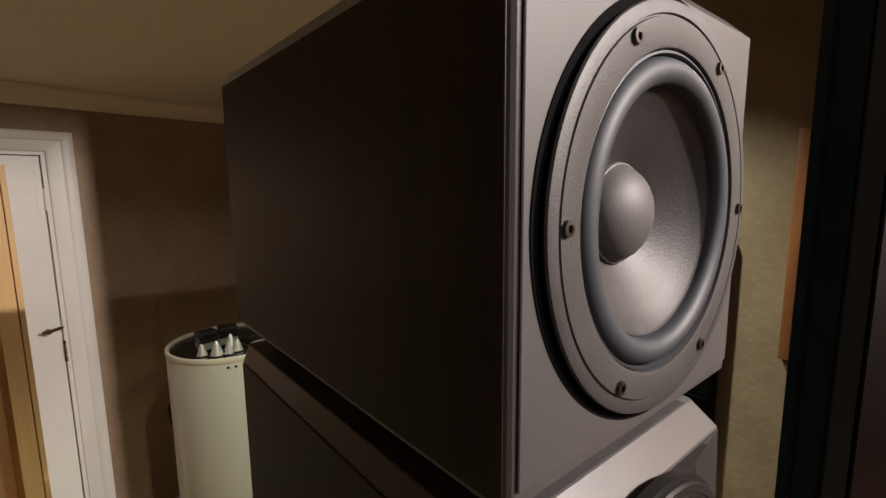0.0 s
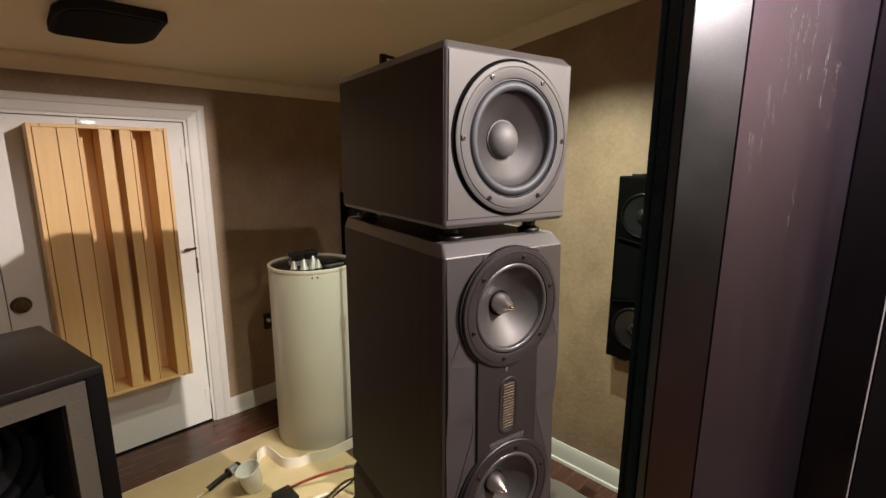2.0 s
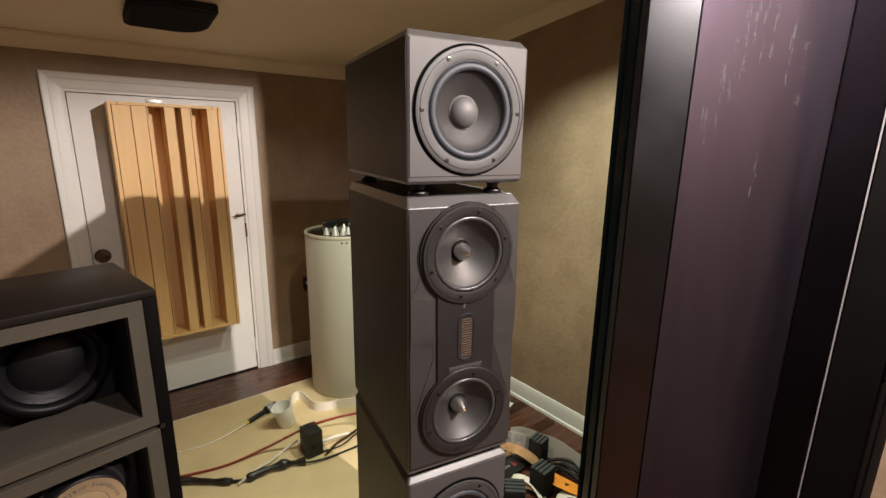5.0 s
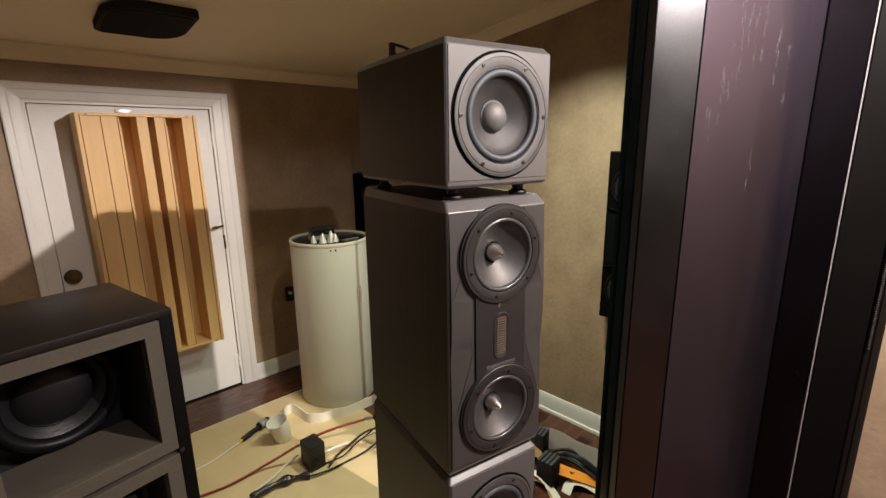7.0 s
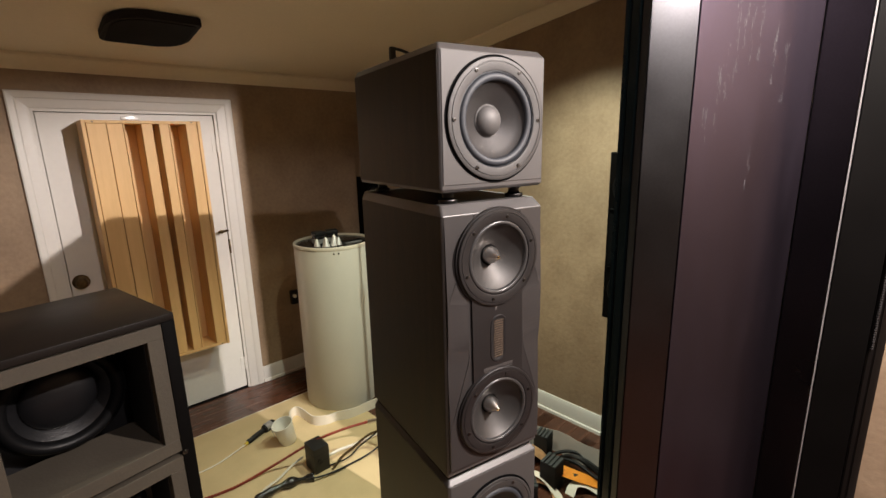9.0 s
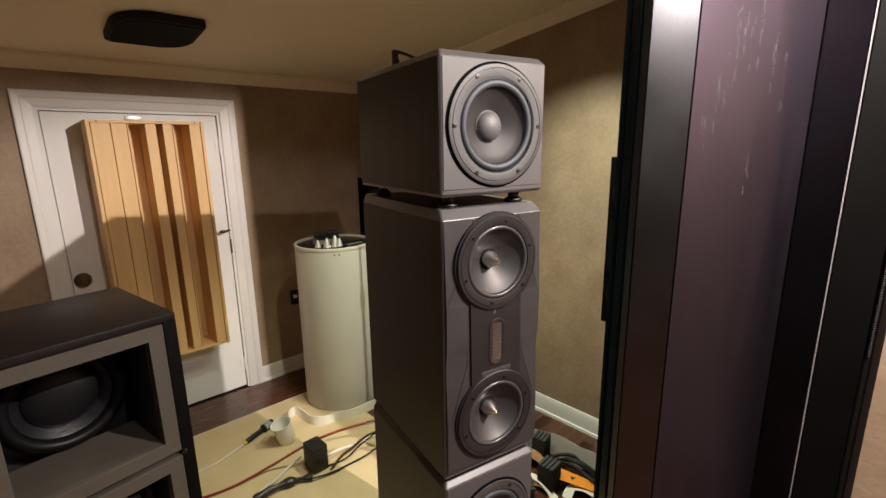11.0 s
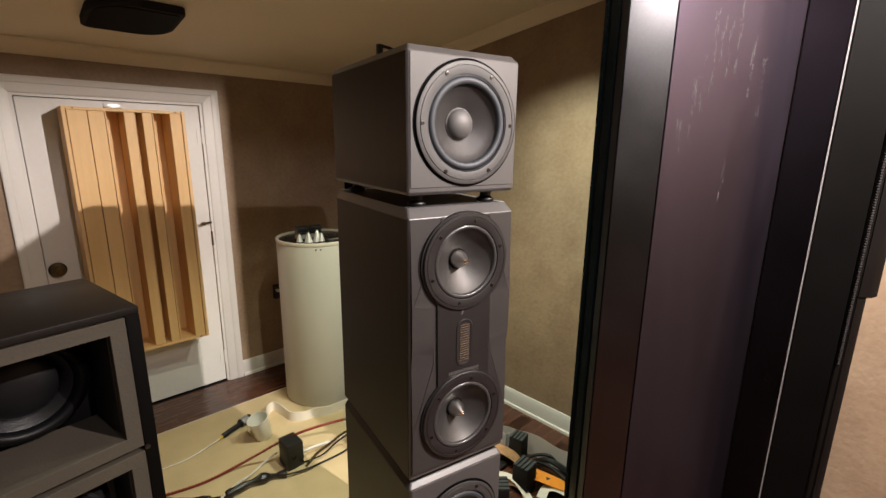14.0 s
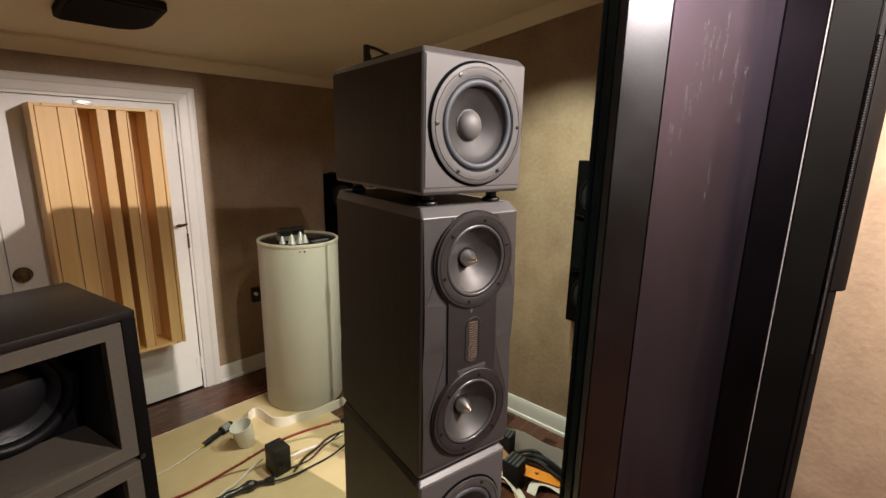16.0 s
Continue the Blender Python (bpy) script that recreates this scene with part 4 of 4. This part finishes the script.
part("clamp", box(-0.035, -0.004, -0.014, 0.014, 2.235, 2.330, 0.004), BLACK, stand)
part("arm", tube([(-0.03, 0, 2.322), (0.03, 0.0, 2.318), (0.10, 0.0, 2.300), (0.18, 0.0, 2.285)], 0.0085, 5), BLACK, stand)
part("brace", tube([(-0.01, 0, 2.25), (0.05, 0.0, 2.275), (0.11, 0.0, 2.297)], 0.006, 5), BLACK, stand)

# ---- rug and floor things ----
rug_thing = thing("rug", ROOM, "pale yellow-green low pile rug on the dark floor", "rug")
RUG_V = 2.285
part("carpet", box(-1.9, 0.98, -0.1, RUG_V, 0.0, 0.006, 0.002), RUG, rug_thing)
part("binding", box(-1.9, 0.98, RUG_V + 0.0003, RUG_V + 0.006, 0.0, 0.0055, 0.001, 1), CREAMTAPE, rug_thing)
F0 = 0.006

# ---- cables, cup and small box on the rug ----
def cable(name, pts, r, mat, label, twist=None, wobble=0.0):
    t = thing(name, pose(0, 0, 0), label, "cable")
    if twist:
        for k in (0, 0.5):
            part("strand", tube(pts, r, 26, 7, None, 0, (r * 0.95, twist, k)), mat, t)
    else:
        part("sheath", tube(pts, r, 10, 10, None, wobble), mat, t)
    return t


Z = F0
wc = cable("white_cable", [(-1.05, 1.98, Z + 0.004), (-0.80, 1.90, Z + 0.004), (-0.558, 1.851, Z + 0.004), (-0.372, 1.869, Z + 0.005), (-0.187, 1.966, Z + 0.012)], 0.0042, WHITECABLE, "white cable with black connector on the rug")
part("tape_band", tube([(-0.187, 1.966, Z + 0.012), (-0.178, 1.973, Z + 0.013), (-0.170, 1.980, Z + 0.014)], 0.0095, 3), YELLOW, wc, "yellow tape")
part("connector", tube([(-0.170, 1.980, Z + 0.014), (-0.145, 1.992, Z + 0.018), (-0.120, 2.010, Z + 0.020), (-0.060, 2.050, Z + 0.020)], 0.0165, 4, 10), BLACKCABLE, wc, "black connector")
part("plug", tube([(-0.060, 2.050, Z + 0.022), (-0.030, 2.066, Z + 0.024), (0.005, 2.090, Z + 0.024)], 0.027, 4, 12), BLACKCABLE, wc, "black plug with grey sleeve")
part("sleeve", tube([(-0.052, 2.055, Z + 0.024), (-0.030, 2.068, Z + 0.025), (-0.012, 2.080, Z + 0.025)], 0.0284, 4, 12), LABELGREY, wc)
rc = cable("red_cable", [(-0.95, 1.72, Z + 0.008), (-0.70, 1.65, Z + 0.008), (-0.522, 1.616, Z + 0.008), (-0.314, 1.609, Z + 0.008), (-0.101, 1.640, Z + 0.03), (0.130, 1.570, 0.150), (0.290, 1.590, 0.15), (0.46, 1.52, 0.19)], 0.0050, REDCABLE, "dark red twisted speaker cable", 32)
part("connector", tube([(0.455, 1.52, 0.19), (0.475, 1.50, 0.20), (0.50, 1.47, 0.215)], 0.012, 4, 12), PLUG, rc, "silver connector")
part("boot", tube([(0.498, 1.472, 0.214), (0.53, 1.43, 0.24), (0.54, 1.36, 0.27)], 0.016, 4, 12), BLACKCABLE, rc)
cable("black_cable", [(-0.98, 1.64, Z + 0.02), (-0.75, 1.60, Z + 0.02), (-0.519, 1.559, Z + 0.022), (-0.43, 1.52, Z + 0.018), (-0.36, 1.485, Z + 0.015), (-0.29, 1.455, Z + 0.012)], 0.0165, TAPE, "thick black taped cable on the rug", wobble=0.45)
cable("black_cable", [(-0.215, 1.440, Z + 0.012), (-0.17, 1.445, Z + 0.022), (-0.11, 1.455, Z + 0.027), (-0.04, 1.462, Z + 0.024), (0.02, 1.458, Z + 0.020), (0.09, 1.445, Z + 0.016)], 0.0205, TAPE, "lump of cables wrapped in shiny black tape", wobble=0.55)
cable("black_cable", [(-0.29, 1.455, Z + 0.014), (-0.25, 1.445, Z + 0.012), (-0.215, 1.440, Z + 0.012)], 0.008, BLACKCABLE, "bare black wires between taped lumps")
cable("black_cable", [(-0.207, 1.440, Z + 0.014), (-0.150, 1.445, Z + 0.020), (-0.032, 1.456, Z + 0.028), (0.030, 1.450, Z + 0.028), (0.095, 1.430, Z + 0.018), (0.19, 1.425, Z + 0.014), (0.28, 1.44, Z + 0.010), (0.421, 1.464, Z + 0.012), (0.52, 1.47, Z + 0.05), (0.53, 1.40, 0.16)], 0.0055, BLACKCABLE, "black wire leaving the wrapped bundle on the rug")
cable("white_cable", [(-0.26, 1.42, Z + 0.010), (-0.236, 1.43, Z + 0.02), (-0.150, 1.485, Z + 0.03), (-0.084, 1.53, Z + 0.02), (0.0, 1.60, Z + 0.016), (0.075, 1.600, 0.058)], 0.0038, WHITECABLE, "white and clear twisted cable", 30)
cable("white_cable", [(0.205, 1.545, 0.045), (0.27, 1.56, 0.045), (0.36, 1.58, 0.03), (0.43, 1.60, Z + 0.012), (0.56, 1.62, Z + 0.010)], 0.0085, WHITECABLE, "short thick white cable")
cable("brown_cable", [(0.20, 1.46, Z + 0.006), (0.28, 1.52, Z + 0.02), (0.36, 1.56, Z + 0.02), (0.46, 1.58, Z + 0.05), (0.52, 1.50, 0.12)], 0.0045, OLDBRASS, "thin brown cable pair", 22)
cable("black_cable", [(0.19, 1.50, Z + 0.006), (0.30, 1.49, Z + 0.02), (0.40, 1.54, Z + 0.03), (0.50, 1.52, 0.10)], 0.0045, BLACKCABLE, "thin black cable lying on the rug")

bx = thing("small_black_box", pose(0.140, 1.535, Z, 0, 0, 12), "matt black square power box on the rug", "power box")
part("case", box(-0.047, 0.047, -0.058, 0.058, 0, 0.155, 0.006), BLACK, bx)
part("lid_seam", box(-0.0474, 0.0474, -0.0584, 0.0584, 0.112, 0.114), FELT, bx)
part("grommet", lathe([(0.012, -0.066), (0.012, -0.060), (0.0, -0.060)], 16, "y", None, (-0.015, 0.004, 0.075)), BLACKCABLE, bx)

cup = thing("plastic_cup", pose(0.052, 1.868, Z + 0.004, 4, -13, 0), "white plastic cup standing on the rug", "cup")
part("wall", lathe([(0.0, 0.0), (0.046, 0.0), (0.049, 0.004), (0.060, 0.135), (0.063, 0.138), (0.063, 0.143), (0.059, 0.143), (0.047, 0.008), (0.0, 0.008)], 40, "z"), CUP, cup)
part("flap", box(-0.066, -0.063, -0.035, 0.035, 0.095, 0.180, 0.001, 1), FILM, cup, "translucent flap")



def ribbon(name, pts, h, mat, label, category, th=0.0025, lean=0.0, n=10, crumple=0.0):
    """A thin standing strip along a smooth plan line."""
    t = thing(name, pose(0, 0, 0), label, category)
    line = spline(pts, n)
    b = bmesh.new()
    rows = []
    for i, p in enumerate(line):
        d = (line[min(i + 1, len(line) - 1)] - line[max(i - 1, 0)])
        o = Vector((-d.y, d.x, 0)).normalized()
        f = 1 + 0.035 * math.sin(i * 0.31)
        p = p + o * crumple * (-1) ** i
        up = Vector((0, 0, h * f)) + o * (lean * f + crumple * math.sin(i * 2.1))
        rows.append([b.verts.new(q) for q in (p - o * th / 2, p - o * th / 2 + up, p + o * th / 2 + up, p + o * th / 2)])
    for p, q in zip(rows, rows[1:]):
        for k in range(4):
            b.faces.new((p[k], p[(k + 1) % 4], q[(k + 1) % 4], q[k]))
    b.faces.new(rows[0][::-1])
    b.faces.new(rows[-1])
    part("strip", b, mat, t)
    return t


ribbon("cream_strip", [(0.105, 2.00, Z), (0.125, 2.10, Z), (0.165, 2.135, Z), (0.200, 2.06, Z), (0.235, 1.955, Z), (0.300, 1.915, Z), (0.38, 1.915, Z), (0.46, 1.895, Z), (0.56, 1.905, Z), (0.68, 1.925, Z), (0.80, 1.98, Z)], 0.062, CREAMTAPE, "loose wavy cream foam strip round the tube's foot", "foam strip", 0.006, 0.006)

# ---- parts lying on the floor behind the tower ----
ribbon("film_strip", [(1.215, 1.075, 0.0), (1.30, 1.03, 0.0), (1.36, 0.93, 0.0), (1.40, 0.82, 0.0), (1.425, 0.70, 0.0), (1.46, 0.58, 0.0)], 0.125, FILM, "clear plastic film strip curling on the floor", "plastic film", 0.002, 0.015)
ribbon("foil_strip", [(1.06, 1.04, 0.0), (1.10, 1.075, 0.0), (1.15, 1.085, 0.0), (1.205, 1.06, 0.0), (1.255, 1.01, 0.0), (1.275, 0.985, 0.0)], 0.105, FOIL, "crumpled silver foil strip on the floor", "foil", 0.003, 0.02, 2, 0.008)


def curl(pts, w, mat, label, category, name):
    """A bent flat strip: a smooth line given a width across the floor."""
    t = thing(name, pose(0, 0, 0), label, category)
    line = spline(pts, 8)
    b = bmesh.new()
    rows = []
    for i, p in enumerate(line):
        d = line[min(i + 1, len(line) - 1)] - line[max(i - 1, 0)]
        o = Vector((-d.y, d.x, 0)).normalized() * w / 2
        rows.append([b.verts.new(q) for q in (p - o, p + o, p + o + Vector((0, 0, 0.002)), p - o + Vector((0, 0, 0.002)))])
    for p, q in zip(rows, rows[1:]):
        for k in range(4):
            b.faces.new((p[k], p[(k + 1) % 4], q[(k + 1) % 4], q[k]))
    b.faces.new(rows[0][::-1])
    b.faces.new(rows[-1])
    part("strip", b, mat, t)
    return t


curl([(1.10, 1.04, 0.06), (1.135, 1.00, 0.085), (1.19, 0.93, 0.080), (1.235, 0.86, 0.05), (1.265, 0.82, 0.002)], 0.075, COPPER, "shiny copper strip arching over the floor", "copper strip", "copper_strip")
curl([(1.13, 1.03, 0.0), (1.20, 1.00, 0.03), (1.27, 0.93, 0.025), (1.29, 0.90, 0.0)], 0.04, COPPER, "shiny copper strip curling on the floor", "copper strip", "copper_strip")
curl([(1.02, 0.84, 0.0), (1.07, 0.81, 0.05), (1.11, 0.73, 0.055), (1.12, 0.64, 0.02), (1.11, 0.58, 0.0)], 0.040, CREAMTAPE, "cream strip curling on the floor among packing", "paper strip", "cream_strip")
curl([(1.06, 0.76, 0.0), (1.09, 0.74, 0.03), (1.115, 0.68, 0.030), (1.10, 0.61, 0.0)], 0.025, COPPER, "narrow copper strip curling on the floor", "copper strip", "copper_strip")
curl([(1.18, 0.60, 0.0), (1.23, 0.61, 0.035), (1.28, 0.57, 0.035), (1.33, 0.50, 0.0)], 0.05, CREAMTAPE, "cream strip curling on the floor among packing", "paper strip", "cream_strip")


def foam_block(x, y, yaw, h, w=0.042):
    t = thing("foam_block", pose(x, y, 0, 0, 0, yaw), "dark grey ridged foam block on the floor", "foam block", "foam blocks")
    part("core", box(-w, w, -w, w, 0, h, 0.004), FELT, t)
    for k in range(4):
        y0 = -w + 0.002 + k * (w / 2)
        part("ridge", box(-w - 0.002, w + 0.002, y0, y0 + w / 2 - 0.006, h + 0.0003, h + 0.010, 0.002, 1), SLATE, t)
    return t


foam_block(1.295, 0.915, 22, 0.14)
foam_block(1.155, 0.705, 16, 0.15, 0.046)
foam_block(1.005, 0.735, -30, 0.07, 0.05)
# a bent orange printed band with dark triangle marks
oc = curl([(1.175, 0.785, 0.055), (1.205, 0.735, 0.065), (1.235, 0.675, 0.065), (1.275, 0.620, 0.055), (1.330, 0.575, 0.030), (1.38, 0.55, 0.0)], 0.085, ORANGE, "orange printed card band with dark triangle marks", "card", "orange_card")
for x, y, z, r in ((1.222, 0.700, 0.0675, 0.016), (1.262, 0.640, 0.0625, 0.014)):
    part("triangle_mark", prism([(x - r, y - r * 0.7), (x + r, y - r * 0.7), (x, y + r)], z, z + 0.0012), LETTER, oc)
dc = thing("dark_card", pose(1.085, 0.905, 0.035, 4, 12, 24), "dark printed card with pale illegible marks", "card")
part("sheet", box(-0.10, 0.10, -0.06, 0.06, 0, 0.003, 0.001, 1), BLACK, dc)
part("prop", box(-0.05, 0.08, -0.04, 0.04, -0.0355, -0.0005, 0.002, 1), BLACK, dc)
for k in range(4):
    part("print_bar", box(-0.055 + k * 0.018, -0.043 + k * 0.018, -0.006, 0.008, 0.0032, 0.0037), LABELGREY, dc)
part("triangle_mark", prism([(0.03, -0.02), (0.070, -0.02), (0.050, 0.024)], 0.0032, 0.0038), REDCABLE, dc)
for pts, mat in (([(1.30, 0.84, 0.006), (1.33, 0.76, 0.07), (1.36, 0.68, 0.08), (1.42, 0.58, 0.006)], BLACKCABLE), ([(1.26, 0.86, 0.006), (1.31, 0.78, 0.05), (1.34, 0.70, 0.06), (1.36, 0.60, 0.04), (1.40, 0.50, 0.006)], BLACKCABLE), ([(1.28, 0.82, 0.006), (1.36, 0.78, 0.05), (1.41, 0.70, 0.05), (1.45, 0.58, 0.006)], BLACKCABLE), ([(1.30, 0.88, 0.006), (1.37, 0.83, 0.04), (1.42, 0.76, 0.05), (1.45, 0.66, 0.006)], BLACKCABLE)):
    cable("loose_wire", pts, 0.010, mat, "loose wire curling on the floor among packing")
sc = thing("paper_scrap", pose(1.475, 1.455, 0.0, 0, 0, 30), "small black and white paper scrap on the floor", "scrap")
part("sheet", box(-0.03, 0.03, -0.015, 0.015, 0, 0.006, 0.002, 1), CUP, sc)
part("dark_end", box(0.0305, 0.08, -0.010, 0.010, 0, 0.005, 0.002, 1), BLACK, sc)

# floorboards, laid along the door wall
plank_w = 0.083
floor_ob = bpy.data.objects["floor"]
def plank_mesh(length):
    bm = box(0, length, 0, plank_w - 0.0012, -0.0035, 0.0)
    return mesh_of("plank", bm, FLOORWOOD, False)
lengths = (0.7, 0.95, 1.2)
meshes = [plank_mesh(l - 0.001) for l in lengths]
rnd = random.Random(11)
v = WALL_V - 0.002
while v > 0.05:
    v -= plank_w
    u = -1.45 - rnd.random() * 0.6
    while u < WALL_U - 0.02:
        k = rnd.randrange(3)
        if u + lengths[k] > WALL_U + 0.10:
            k = 0
        covered = v + plank_w < RUG_V - 0.02 and u + lengths[k] < 0.97
        if not covered:
            ob = new("plank", meshes[k])
            ob.parent = floor_ob
            ob.matrix_basis = pose(min(u, WALL_U + 0.11 - lengths[k]), v, -0.0002)
        u += lengths[k]

# the boards behind the camera and beyond the rug's far side, laid as one sheet of separate planks
verts, faces = [], []
while v > BACK_V:
    v -= plank_w
    u = LEFT_U - rnd.random() * 0.6
    while u < WALL_U:
        u1 = u + rnd.choice(lengths)
        k = len(verts)
        x0, x1 = max(u, LEFT_U - 0.05) + 0.0006, min(u1, WALL_U + 0.05) - 0.0006
        if x1 > x0:
            verts += [(x, y, z) for z in (-0.0037, -0.0002) for x, y in ((x0, v), (x1, v), (x1, v + plank_w - 0.0012), (x0, v + plank_w - 0.0012))]
            faces += [[k + i for i in f] for f in ((4, 5, 6, 7), (0, 1, 5, 4), (1, 2, 6, 5), (2, 3, 7, 6), (3, 0, 4, 7))]
        u = u1
me = bpy.data.meshes.new("planks")
me.from_pydata(verts, [], faces)
me.materials.append(FLOORWOOD)
far_boards = tagged(new("planks", me), kind="stuff")
far_boards.parent = floor_ob
